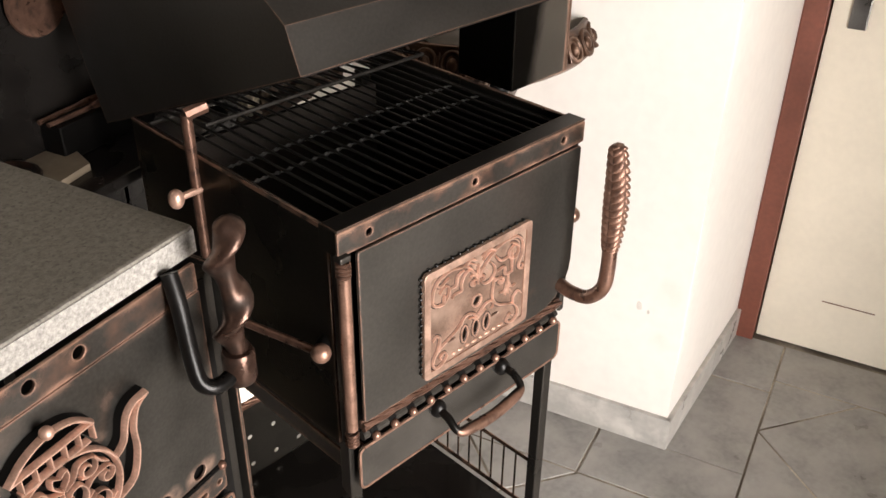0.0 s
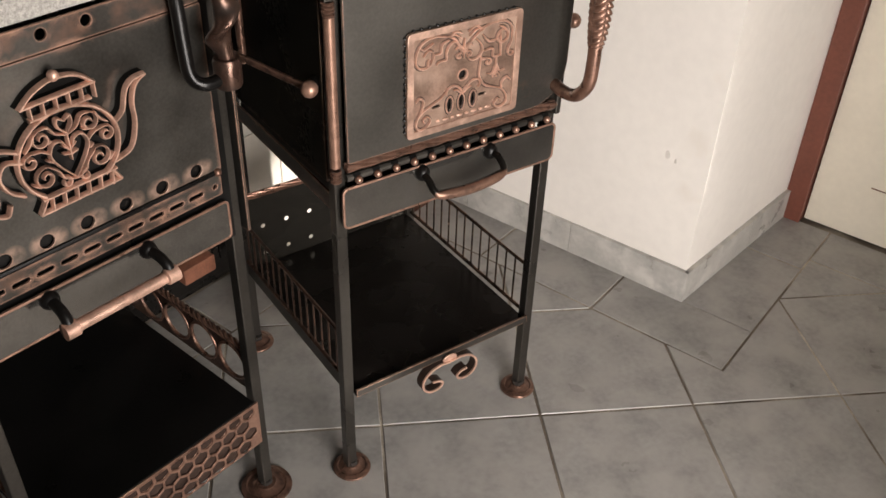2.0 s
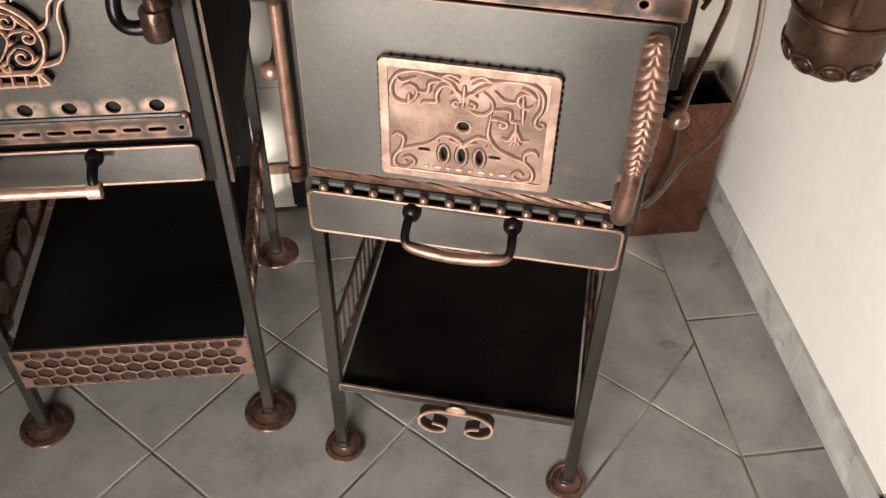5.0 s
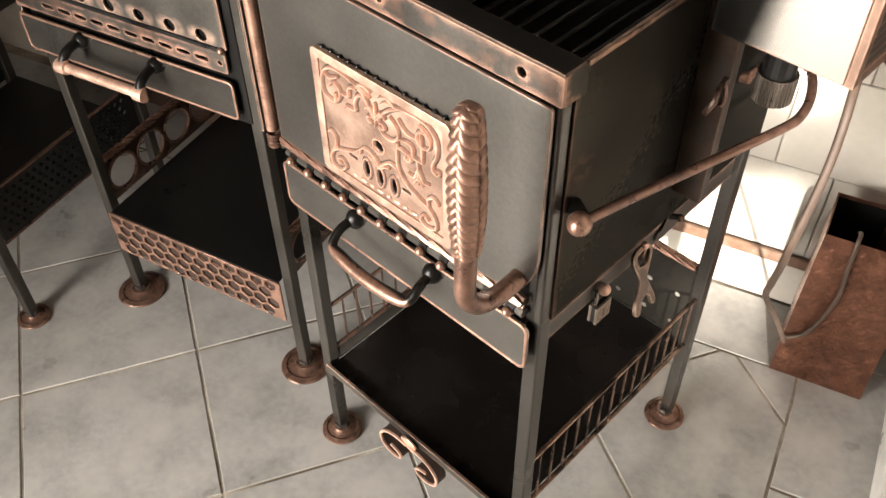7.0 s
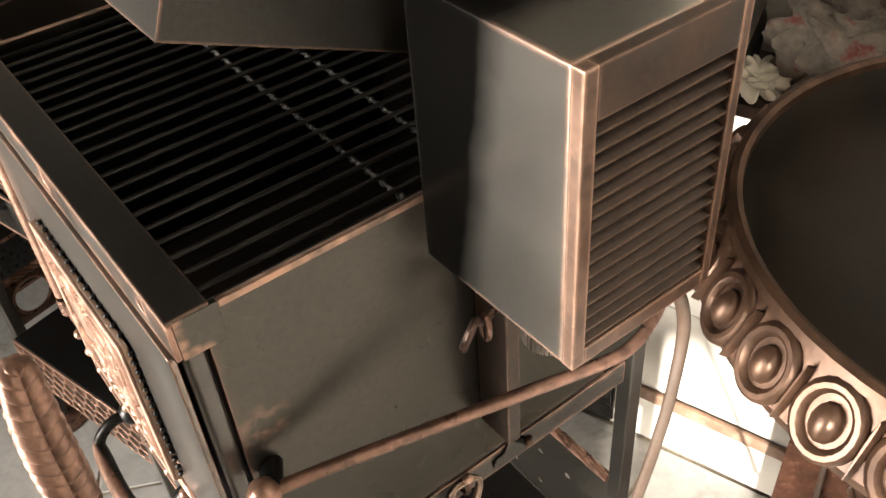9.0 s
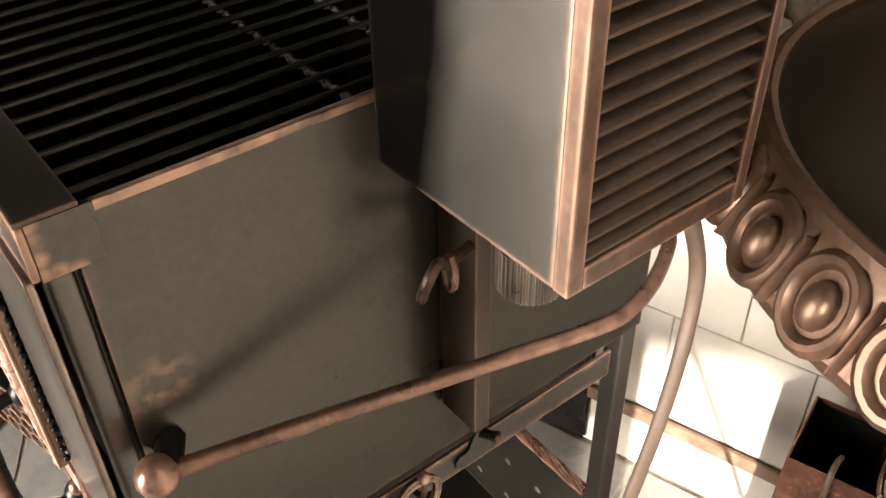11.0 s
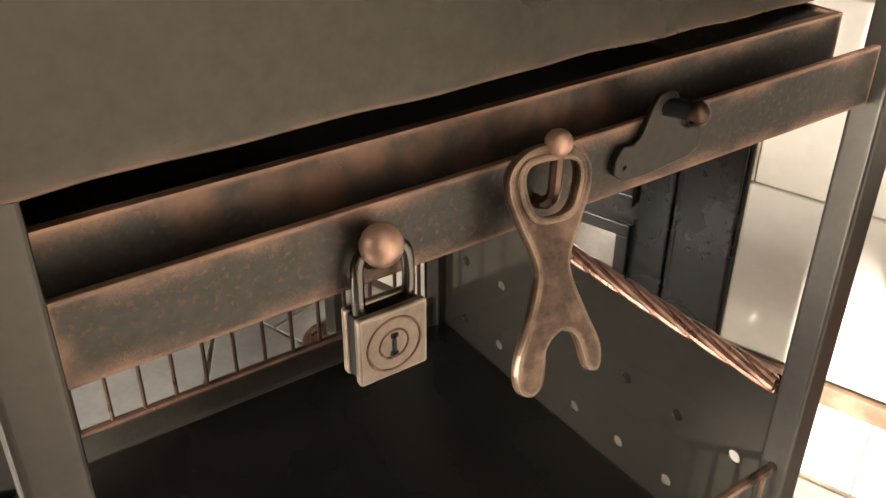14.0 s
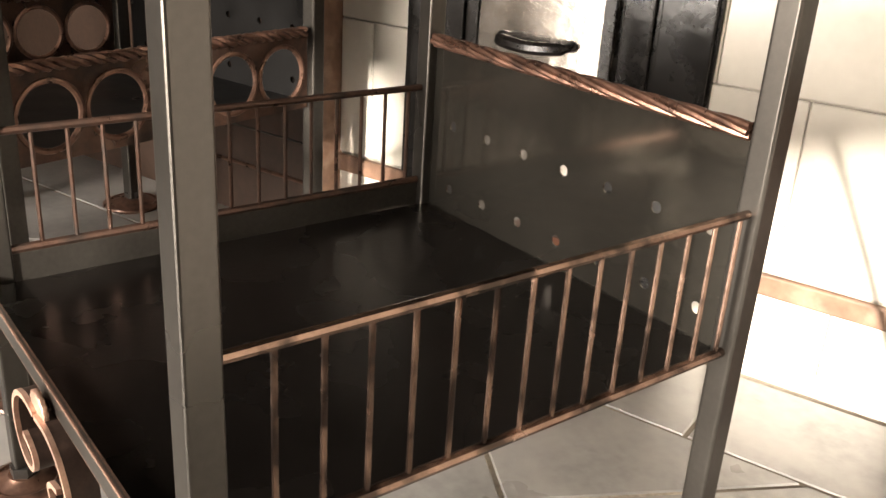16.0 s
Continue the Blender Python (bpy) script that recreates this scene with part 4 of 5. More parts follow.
# shelf, back plate and rails
shelf = part("shelf", box(-0.1985, 0.1985, 0.001, 0.456, 0.203, 0.208, 0.001), black_gloss, grill, "black sheet shelf")
part("shelf_lip", box(-0.1985, 0.1985, -0.002, 0.003, 0.204, 0.220, 0.001), steel, shelf)
back_holes = [circle(-0.1605 + 0.055 * k, z, 0.0054, 12) for z in (0.303, 0.234) for k in range(7)]
back = part("back_plate", cut_sheet(rounded(-0.199, 0.199, 0.196, 0.384, 0.001), back_holes, 0.0015, Matrix.Translation((0, 0.4585, 0)) @ FRONT), back_sheet, grill, "perforated black back plate")
part("twisted_edge", rope((-0.1925, 0.453, 0.388), (0.1925, 0.453, 0.388), 0.0074, 2.2, 5, 70, 8), twisted_copper, back, smooth=True)
for s in (-1, 1):
    low, top = (0.234, 0.336) if s < 0 else (0.214, 0.329)
    # Left rail in a darker metal: its shade is put into the colour.
    rail_metal = iron_brown if s < 0 else rail_copper
    rail = part("side_rail", tube([(s * 0.2065, 0.0285, top), (s * 0.2065, 0.447, top)], 0.0036, 8), rail_metal, grill, "low railing of thin bars", smooth=True)
    part("lower_bar", tube([(s * 0.2065, 0.0285, low), (s * 0.2065, 0.447, low)], 0.0042, 8), rail_metal, rail, smooth=True)
    for k in range(14):
        y = 0.0545 + 0.0290 * k if s < 0 else 0.060 + 0.0292 * k
        part("baluster", tube([(s * 0.2065, y, low), (s * 0.2065, y, top)], 0.0020, 7), rail_metal, rail, smooth=True)
    if s < 0:
        part("rail_plate", box(-0.2085, -0.2045, 0.0285, 0.447, 0.200, 0.231, 0.001), steel_plain, rail, "dark strip under the railing")
burst = [(0.0035 + (0.0175 if k % 2 else 0.0145) * math.cos(math.pi * k / 14), 0.2045 + (0.0125 if k % 2 else 0.0100) * math.sin(math.pi * k / 14)) for k in range(28)]
ornament = part("apron_scroll", cut_sheet(burst, [], 0.004, Matrix.Translation((0, -0.008, 0)) @ FRONT, 0.001), copper, grill, "pair of bent copper scrolls under the shelf")
for s in (-1, 1):
    line = [(0.0035 + s * x, z) for x, z in ((0.002, 0.200), (0.026, 0.201), (0.048, 0.193), (0.062, 0.175), (0.060, 0.154), (0.044, 0.141), (0.024, 0.143), (0.017, 0.153), (0.026, 0.161), (0.040, 0.164))]
    curl = part("scroll", bent_strip(line, 0.0042, -0.013, -0.0095), copper, ornament, smooth=True)
    part("scroll_band", bent_strip(line, 0.0036, -0.0095, 0.008), patina, curl, "dark flat inner side of the scroll", smooth=True)

# lid, tilted open on its rear hinge
LID_M = Matrix.Translation((0, 0.531, 0.967)) @ pose(0, 0, 0, -23.0, 0, 0)
section = [(-0.535, 0.0), (-0.535, 0.055), (-0.46, 0.165), (-0.32, 0.235), (-0.14, 0.245), (0.0, 0.19), (0.0, 0.0)]
lid = part("lid", prism(section, -0.231, 0.231), steel_lid, grill, "faceted black lid, propped open")
lid.data.transform(LID_M @ SIDE)
part("lid_lining", box(-0.222, 0.222, -0.525, -0.01, -0.002, 0.004), soot, lid).data.transform(LID_M)
part("lid_knob", ball((0.0, -0.50, 0.13), 0.02), soot, lid, smooth=True).data.transform(LID_M)

rack = part("warming_rack", tube([(-0.20, 0.30, 1.028), (0.20, 0.30, 1.028), (0.20, 0.44, 1.012), (-0.20, 0.44, 1.012)], 0.003, 8, closed=True), grate_wire, grill, "narrow warming rack of wire")
for k in range(16):
    x = -0.19 + 0.38 * k / 15
    part("rack_wire", tube([(x, 0.30, 1.030), (x, 0.44, 1.014)], 0.0018, 6), grate_wire, rack)

# slide, clamp and motor cover on each side
slide = part("slide_channel", box(0.2285, 0.2670, 0.229, 0.2425, 0.724, 0.985, 0.0015), cover_trim, grill, "upright channel on the side panel")
part("clamp_screw", tube(smooth_path([(0.262, 0.230, 0.896), (0.268, 0.205, 0.897), (0.272, 0.196, 0.905), (0.274, 0.186, 0.896), (0.268, 0.186, 0.880)], 5), 0.0036, 8), iron_brown, slide, smooth=True)
part("clamp_loop", tube([(0.272 + 0.004 * math.cos(a), 0.205, 0.893 + 0.012 * math.sin(a)) for a in (2 * math.pi * k / 14 for k in range(14))], 0.0028, 7, closed=True), copper_dark, slide, smooth=True)
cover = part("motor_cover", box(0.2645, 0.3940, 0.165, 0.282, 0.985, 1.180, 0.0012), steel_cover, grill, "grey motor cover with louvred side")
for name, dims in (("frame_side", (0.3940, 0.4025, 0.165, 0.1745, 0.985, 1.180)), ("frame_side", (0.3940, 0.4025, 0.2745, 0.282, 0.985, 1.180)), ("frame_foot", (0.3940, 0.4025, 0.1745, 0.2745, 0.985, 0.9975)), ("frame_head", (0.3940, 0.4025, 0.1745, 0.2745, 1.150, 1.180))):
    part(name, box(*dims, 0.0008), cover_trim if name == "frame_head" else cover_frame, cover)
part("recess", box(0.3940, 0.3945, 0.1745, 0.2745, 0.9975, 1.150), soot, cover)
for k in range(15):
    z = 0.9995 + 0.0101 * k
    bm = bmesh.new()
    vs = [bm.verts.new(p) for p in ((0.3945, 0.1745, z + 0.0042), (0.4015, 0.1745, z), (0.4015, 0.2745, z), (0.3945, 0.2745, z + 0.0042), (0.3945, 0.1745, z + 0.0056), (0.4015, 0.1745, z + 0.0012), (0.4015, 0.2745, z + 0.0012), (0.3945, 0.2745, z + 0.0056))]
    for f in ((0, 1, 2, 3), (4, 7, 6, 5), (1, 5, 6, 2), (0, 4, 5, 1), (3, 2, 6, 7), (0, 3, 7, 4)):
        bm.faces.new([vs[i] for i in f])
    part("louvre", bm, louvre_dark, cover)
rim = []
for k in range(72):
    rr = 0.0192 + (0.0011 if k % 2 else 0.0)
    rim.append((0.3115 + rr * math.cos(2 * math.pi * k / 72), 0.232 + rr * math.sin(2 * math.pi * k / 72)))
part("ribbed_knob", prism(rim, 0.897, 0.927), knob_metal, cover, "ribbed metal adjusting knob")
part("knob_stem", tube([(0.3115, 0.232, 0.927), (0.3115, 0.232, 0.986)], 0.0165, 16), soot, cover)
post = part("lid_post", tube([(-0.2320, 0.290, 0.76), (-0.2320, 0.290, 1.056)], 0.0075, 10), copper_dark, grill, "round prop post with a wing screw", smooth=True)
part("wing_screw", tube([(-0.262, 0.286, 0.947), (-0.215, 0.286, 0.949)], 0.005, 8), copper, post, smooth=True)
part("screw_wing", ball((-0.266, 0.286, 0.947), 0.011, squash=1.3), copper, post, smooth=True)
part("post_arm", tube([(-0.234, 0.290, 1.056), (-0.205, 0.285, 1.062)], 0.009, 8), copper_dark, post, smooth=True)

# padlock and bottle opener on the hooks
lock = thing("padlock", pose(0.4225, 0.1400, 0.5865), "square nickel padlock hanging from a side hook", "padlock")
lock_body = part("lock_body", cut_sheet(rounded(-0.0139, 0.0139, -0.0288, -0.0006, 0.0015), [], 0.006, SIDE, 0.0004), soot, lock, "dark middle layer of the lock")
for at in (-0.0047, 0.0047):
    part("lock_plate", cut_sheet(rounded(-0.0148, 0.0148, -0.0295, 0.0, 0.0015), [], 0.0036, Matrix.Translation((at, 0, 0)) @ SIDE, 0.0008), lock_metal, lock_body, "brushed nickel plate")
bm = bmesh.new()
for r, w in ((0.0115, 0.0012), (0.0062, 0.0010)):
    ridge(bm, circle(0.0, -0.0150, r, 28), w, 0.0005, Matrix.Translation((0.0065, 0, 0)) @ SIDE, 0, steps=1, closed=True)
part("stamped_ring", bm, copper_dark, lock)
bm = box(0.0066, 0.0072, -0.0007, 0.0007, -0.0195, -0.0105)
for z in (-0.0190, -0.0110):
    box(0.0066, 0.0072, -0.0015, 0.0015, z - 0.0008, z + 0.0008, bm=bm)
part("keyhole", bm, soot, lock)
part("shackle", tube(smooth_path([(0, -0.0105, -0.002), (0, -0.0108, 0.012), (-0.001, -0.009, 0.021), (-0.002, 0.0, 0.0255), (-0.001, 0.009, 0.021), (0, 0.0108, 0.012), (0, 0.0105, -0.002)], 6), 0.0026, 10), chrome, lock, smooth=True)

opener = thing("bottle_opener", pose(0.4255, 0.2128, 0.6275, -6.5, -15.5, 0) @ Matrix.Diagonal((1, 1, 0.81, 1)), "worn cast bottle opener hanging from a hook", "bottle opener")
outer = [(0.0, 0.006), (-0.011, 0.004), (-0.0195, -0.004), (-0.0205, -0.016), (-0.0155, -0.032), (-0.0095, -0.048), (-0.0085, -0.060), (-0.0135, -0.080), (-0.0195, -0.098), (-0.0195, -0.112), (-0.0135, -0.1175), (-0.0075, -0.114), (-0.0055, -0.104), (-0.004, -0.094), (0.003, -0.088), (0.010, -0.092), (0.0135, -0.101), (0.0165, -0.112), (0.022, -0.1145), (0.0245, -0.109), (0.0235, -0.098), (0.0165, -0.080), (0.0095, -0.060), (0.0095, -0.048), (0.0155, -0.032), (0.0205, -0.016), (0.0195, -0.004), (0.011, 0.004)]
eye_hole = [(-0.011, -0.003), (-0.0135, -0.012), (-0.009, -0.026), (0.0, -0.029), (0.009, -0.026), (0.0135, -0.012), (0.011, -0.003), (0.0, -0.001)]
dense = lambda pts: [(p.x, p.y) for p in smooth_path([(*q, 0) for q in pts], 4, True)]
part("opener_plate", cut_sheet(dense(outer), [dense(eye_hole)], 0.0055, SIDE, 0.0018), opener_metal, opener, smooth=True)
eye_rim = ridge(bmesh.new(), dense([(x * 1.12, z * 1.08 + 0.001) for x, z in eye_hole]), 0.0040, 0.0014, Matrix.Translation((0.0026, 0, 0)) @ SIDE, 0.0, steps=1, closed=True)
part("eye_rim", eye_rim, opener_metal, opener, "raised rim round the eye", smooth=True)


# ---- second grill, with the granite slab and the teapot ----
L = 0.2095
L_M = pose(-0.3585, 0.004, 0, 0, 0, 15.6)
tea_grill = thing("charcoal_grill", L_M, "black steel grill with granite top and copper teapot ornament", "grill", "grills in the row")
for x, y in ((-L, 0.006), (L, 0.006), (-L, 0.43), (L, 0.43)):
    part("leg", square_leg(x, y, 0.012, 0.985), steel_plain, tea_grill)
add_feet(tea_grill, [(-L, 0.004), (L, 0.004), (-L, 0.43), (L, 0.43)], 0.049)
for s in (-1, 1):
    part("side_panel", box(min(s * 0.2255, s * 0.2305), max(s * 0.2255, s * 0.2305), -0.012, 0.445, 0.60, 0.985, 0.001), steel, tea_grill)
part("rear_panel", box(-0.225, 0.225, 0.440, 0.445, 0.60, 0.985), soot, tea_grill)
part("front_plate", cut_sheet(rounded(-0.235, 0.190, 0.728, 0.976, 0.003), [circle(0.148 - 0.0570 * k, 0.742, 0.0100, 16) for k in range(7)], 0.004, Matrix.Translation((0, -0.011, 0)) @ FRONT, 0.0006), steel_rubbed, tea_grill, "plain black front plate with a row of holes")
part("inner_plate", box(-0.205, 0.205, -0.006, -0.003, 0.60, 0.98), soot, tea_grill)
part("top_strip", cut_sheet(rounded(-0.24, 0.188, 0.978, 1.012, 0.003), [circle(x, 0.9985, 0.0072, 14) for x in (0.152, 0.031, -0.026, -0.083, -0.203)], 0.004, Matrix.Translation((0, -0.012, 0)) @ FRONT, 0.0006), steel_strip, tea_grill, "strip with round holes under the slab")
part("slot_strip", cut_sheet(rounded(-0.232, 0.186, 0.688, 0.725, 0.003), [rounded(0.0955 - 0.0333 * k, 0.1195 - 0.0333 * k, 0.7000, 0.7070, 0.0034, 3) for k in range(-1, 9)] + [circle(0.174, 0.7045, 0.004, 10)], 0.004, Matrix.Translation((0, -0.0125, 0)) @ FRONT, 0.0006), steel_strip, tea_grill, "strip with a row of slots")
tea_drawer = part("ash_drawer", cut_sheet(rounded(-0.232, 0.192, 0.610, 0.677, 0.008), [], 0.004, Matrix.Translation((0, -0.0155, 0)) @ FRONT, 0.0008), steel_pale, tea_grill, "brushed steel ash drawer with copper edge")
bm = bmesh.new()
ridge(bm, rounded(-0.230, 0.190, 0.612, 0.675, 0.007), 0.004, 0.0012, Matrix.Translation((0, -0.0175, 0)) @ FRONT, 0.0, steps=1, closed=True)
part("edge_bead", bm, copper_grip, tea_drawer, smooth=True)
groove = part("hinge_rod", tube([(-0.230, -0.0125, 0.7265), (0.178, -0.0125, 0.7265)], 0.0042, 8), soot, tea_grill, "dark rod between the plates")
part("rod_end", ball((0.181, -0.0145, 0.7265), 0.0062), copper_dark, groove, smooth=True)
HX = -0.026
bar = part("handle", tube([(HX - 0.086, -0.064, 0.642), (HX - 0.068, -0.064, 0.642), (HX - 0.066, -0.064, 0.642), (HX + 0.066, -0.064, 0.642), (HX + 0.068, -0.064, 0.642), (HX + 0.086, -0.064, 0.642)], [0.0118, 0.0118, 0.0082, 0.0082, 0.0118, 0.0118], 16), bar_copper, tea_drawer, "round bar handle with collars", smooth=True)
for s in (-1, 1):
    part("handle_arm", tube(smooth_path([(HX + s * 0.074, -0.017, 0.664), (HX + s * 0.075, -0.040, 0.664), (HX + s * 0.076, -0.056, 0.658), (HX + s * 0.077, -0.064, 0.644)], 4), 0.0078, 10), soot, bar, smooth=True)
    part("arm_boss", ball((HX + s * 0.074, -0.019, 0.664), 0.0135), soot, bar, smooth=True)

# granite slab
slab_ob = part("granite_slab", box(-0.245, 0.2035, -0.004, 0.44, 1.014, 1.047, 0.004), granite, None)
tagged(slab_ob, "grey speckled granite slab on the grill", "stone slab")
slab_ob.matrix_world = L_M
part("sawn_edge", box(-0.244, 0.2025, -0.0055, -0.0035, 1.015, 1.043, 0.001), granite_edge, slab_ob, "pale rough sawn edge")

# teapot ornament
TEA = Matrix.Translation((-0.0125, -0.0265, 0.0130)) @ FRONT
pot, core = bmesh.new(), bmesh.new()


def stroke(line, width, height, m, base, taper=False, steps=5):
    """A copper rib of the teapot on a black core that reaches back to the plate."""
    ridge(pot, line, width, height, m, base, taper, steps)
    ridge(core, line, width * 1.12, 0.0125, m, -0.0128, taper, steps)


TC = (-0.018, 0.842)
body = [(TC[0] + 0.066 * math.cos(a), TC[1] + 0.058 * math.sin(a)) for a in (radians(d) for d in range(-55, 236, 15))]
stroke(body, 0.0062, 0.007, TEA, -0.003)
for line in (
    [(-0.072, 0.777), (0.040, 0.780)], [(-0.066, 0.795), (0.036, 0.797)], [(-0.072, 0.777), (-0.060, 0.795)], [(0.040, 0.780), (0.030, 0.797)],
    [(-0.058, 0.898), (0.022, 0.900)], [(-0.064, 0.915), (0.028, 0.918)], [(-0.066, 0.914), (-0.045, 0.930), (-0.018, 0.938), (0.010, 0.933), (0.030, 0.917)],
    [(0.036, 0.806), (0.062, 0.815), (0.074, 0.845), (0.075, 0.875), (0.083, 0.896), (0.098, 0.905)], [(0.047, 0.858), (0.060, 0.868), (0.068, 0.892), (0.080, 0.903), (0.098, 0.905)],
    [(-0.080, 0.866), (-0.104, 0.876), (-0.126, 0.862), (-0.128, 0.838), (-0.116, 0.818), (-0.124, 0.802), (-0.110, 0.794), (-0.103, 0.806)], [(-0.078, 0.852), (-0.098, 0.858), (-0.108, 0.842), (-0.100, 0.822), (-0.084, 0.810)],
):
    stroke(line, 0.0058, 0.007, TEA, -0.003)
for k in range(6):
    x = -0.055 + 0.0165 * k
    stroke([(x, 0.777), (x + 0.002, 0.796)], 0.0045, 0.007, TEA, -0.003, steps=1)
    stroke([(x + 0.001, 0.899), (x + 0.001, 0.916)], 0.0045, 0.007, TEA, -0.003, steps=1)
for s in (-1, 1):
    mirror = lambda pts: [(TC[0] + s * x, TC[1] + z) for x, z in pts]
    for line in (
        [(0.0, -0.034), (0.016, -0.014), (0.025, 0.004), (0.019, 0.018), (0.008, 0.017), (0.003, 0.006)], [(0.0, 0.004), (0.009, 0.012)], [(0.0, -0.002), (0.010, 0.001)],
        [(0.0, 0.026), (0.009, 0.037), (0.008, 0.047), (0.0, 0.042)], [(0.0, 0.024), (0.014, 0.030), (0.022, 0.041), (0.034, 0.041)],
        spiral(0.031, 0.029, 0.0125, 0.003, 80, -1.25), spiral(0.050, 0.006, 0.0105, 0.003, 100, -1.2), [(0.024, 0.006), (0.034, 0.014), (0.048, 0.0165)],
        spiral(0.036, -0.021, 0.0150, 0.003, 100, -1.3), [(0.0, -0.036), (0.014, -0.030), (0.020, -0.018), (0.033, -0.006)], spiral(0.013, -0.036, 0.008, 0.003, 60, 1.0),
        [(0.024, -0.004), (0.031, 0.001)], [(0.046, -0.030), (0.055, -0.022)], [(0.040, 0.040), (0.046, 0.028), (0.055, 0.020)], [(0.020, 0.024), (0.026, 0.021)],
    ):
        stroke(mirror(line), 0.0044, 0.0065, TEA, -0.003, taper=True)
stroke([(TC[0], TC[1] - 0.01), (TC[0], TC[1] + 0.03)], 0.0042, 0.0065, TEA, -0.003, taper=True)
tea = part("teapot_ornament", pot, copper, tea_grill, "openwork copper teapot with scrolls", smooth=True)
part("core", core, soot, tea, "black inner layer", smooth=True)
# Black sheets stand in for the deep shade in the pot's gaps.
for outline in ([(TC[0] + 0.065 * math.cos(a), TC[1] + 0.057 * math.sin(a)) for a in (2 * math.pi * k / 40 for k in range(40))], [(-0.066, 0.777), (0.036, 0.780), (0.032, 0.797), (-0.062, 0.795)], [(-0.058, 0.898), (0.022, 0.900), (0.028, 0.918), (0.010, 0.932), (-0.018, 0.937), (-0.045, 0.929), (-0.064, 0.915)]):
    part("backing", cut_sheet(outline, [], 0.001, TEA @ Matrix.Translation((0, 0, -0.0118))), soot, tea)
part("lid_knob", ball((-0.0305, -0.0285, 0.9550), 0.007), copper, tea, smooth=True)

# twisted latch handle
tea_latch = part("latch", tube(smooth_path([(0.150, -0.016, 1.02), (0.144, -0.030, 0.985), (0.139, -0.040, 0.935), (0.137, -0.050, 0.902), (0.152, -0.060, 0.890), (0.184, -0.062, 0.893)], 6), 0.0092, 12), soot, tea_grill, "latch with a twisted iron grip", smooth=True)
part("socket", turned([(0, 0.877), (0.0165, 0.877), (0.0185, 0.882), (0.0185, 0.913), (0.0165, 0.917), (0, 0.917)], 20, at=(0.185, -0.062, 0)), iron_brown, tea_latch, smooth=True)
bm = bmesh.new()
rings = []
for i in range(61):
    u = i / 60
    z = 0.915 + 0.165 * u
    w = 2 * math.pi * 1.9 * u + 0.6
    r = 0.0145 * (1.0 if u < 0.93 else math.sqrt(max(1 - ((u - 0.93) / 0.07) ** 2, 0.02)))
    cx, cy = 0.185 + 0.0072 * math.cos(w), -0.062 + 0.0072 * math.sin(w)
    rings.append([bm.verts.new((cx + r * (1 + 0.16 * math.cos(2 * (a - w))) * math.cos(a), cy + r * (1 + 0.16 * math.cos(2 * (a - w))) * math.sin(a), z)) for a in (2 * math.pi * k / 18 for k in range(18))])
for a, b in zip(rings, rings[1:]):
    for k in range(18):
        bm.faces.new((a[k], a[(k + 1) % 18], b[(k + 1) % 18], b[k]))
bm.faces.new(rings[-1])
part("grip", bm, iron_brown, tea_latch, "twisted copper-rubbed iron grip", smooth=True)

# shelf with honeycomb apron and ringed side rails
tea_shelf = part("shelf", box(-0.194, 0.194, -0.012, 0.442, 0.246, 0.251, 0.001), soot, tea_grill, "black sheet shelf")
cells = []
for row in range(4):
    for col in range(13):
        x = -0.183 + 0.0300 * col + (0.015 if row % 2 else 0)
        if x < 0.19:
            cells.append([(x + dx, 0.2365 - 0.0245 * row + dz) for dx, dz in ((0.0, 0.0138), (-0.0130, 0.0065), (-0.0130, -0.0065), (0.0, -0.0138), (0.0130, -0.0065), (0.0130, 0.0065))])
part("honeycomb_apron", cut_sheet([(-0.199, 0.149), (0.199, 0.149), (0.199, 0.2495), (-0.199, 0.2495)], cells, 0.003, Matrix.Translation((0, -0.014, 0)) @ FRONT, 0.0006), copper_grip, tea_grill, "copper-rubbed honeycomb mesh apron")
part("apron_backing", box(-0.196, 0.196, -0.0105, -0.0085, 0.151, 0.2455), patina, tea_grill)
for s in (-1, 1):
    centres = [0.057 + 0.079 * k for k in range(5)]
    pierced = cut_sheet([(0.013, 0.251), (0.417, 0.251), (0.417, 0.345), (0.013, 0.345)], [circle(cy, 0.298, 0.0335, 28) for cy in centres], 0.003, Matrix.Translation((s * 0.2095, 0, 0)) @ SIDE)
    ring_rail = part("ring_rail", pierced, iron_brown, tea_grill, "brown rubbed side rail pierced by round holes")
    part("twisted_bar", rope((s * 0.2095, 0.015, 0.349), (s * 0.2095, 0.415, 0.349), 0.0065, 9), copper_dark, ring_rail, smooth=True)
    for cy in centres:
        part("ring", tube([(s * 0.2095, cy + 0.0365 * math.cos(a), 0.298 + 0.0365 * math.sin(a)) for a in (2 * math.pi * j / 28 for j in range(28))], 0.0036, 7, closed=True), copper_dark, ring_rail, smooth=True)
part("back_plate", cut_sheet(rounded(-0.194, 0.194, 0.245, 0.44, 0.001), [circle(-0.16 + 0.064 * k, z, 0.0045, 10) for z in (0.275, 0.345) for k in range(6)], 0.003, Matrix.Translation((0, 0.442, 0)) @ FRONT), soot, tea_grill, "perforated black back plate")


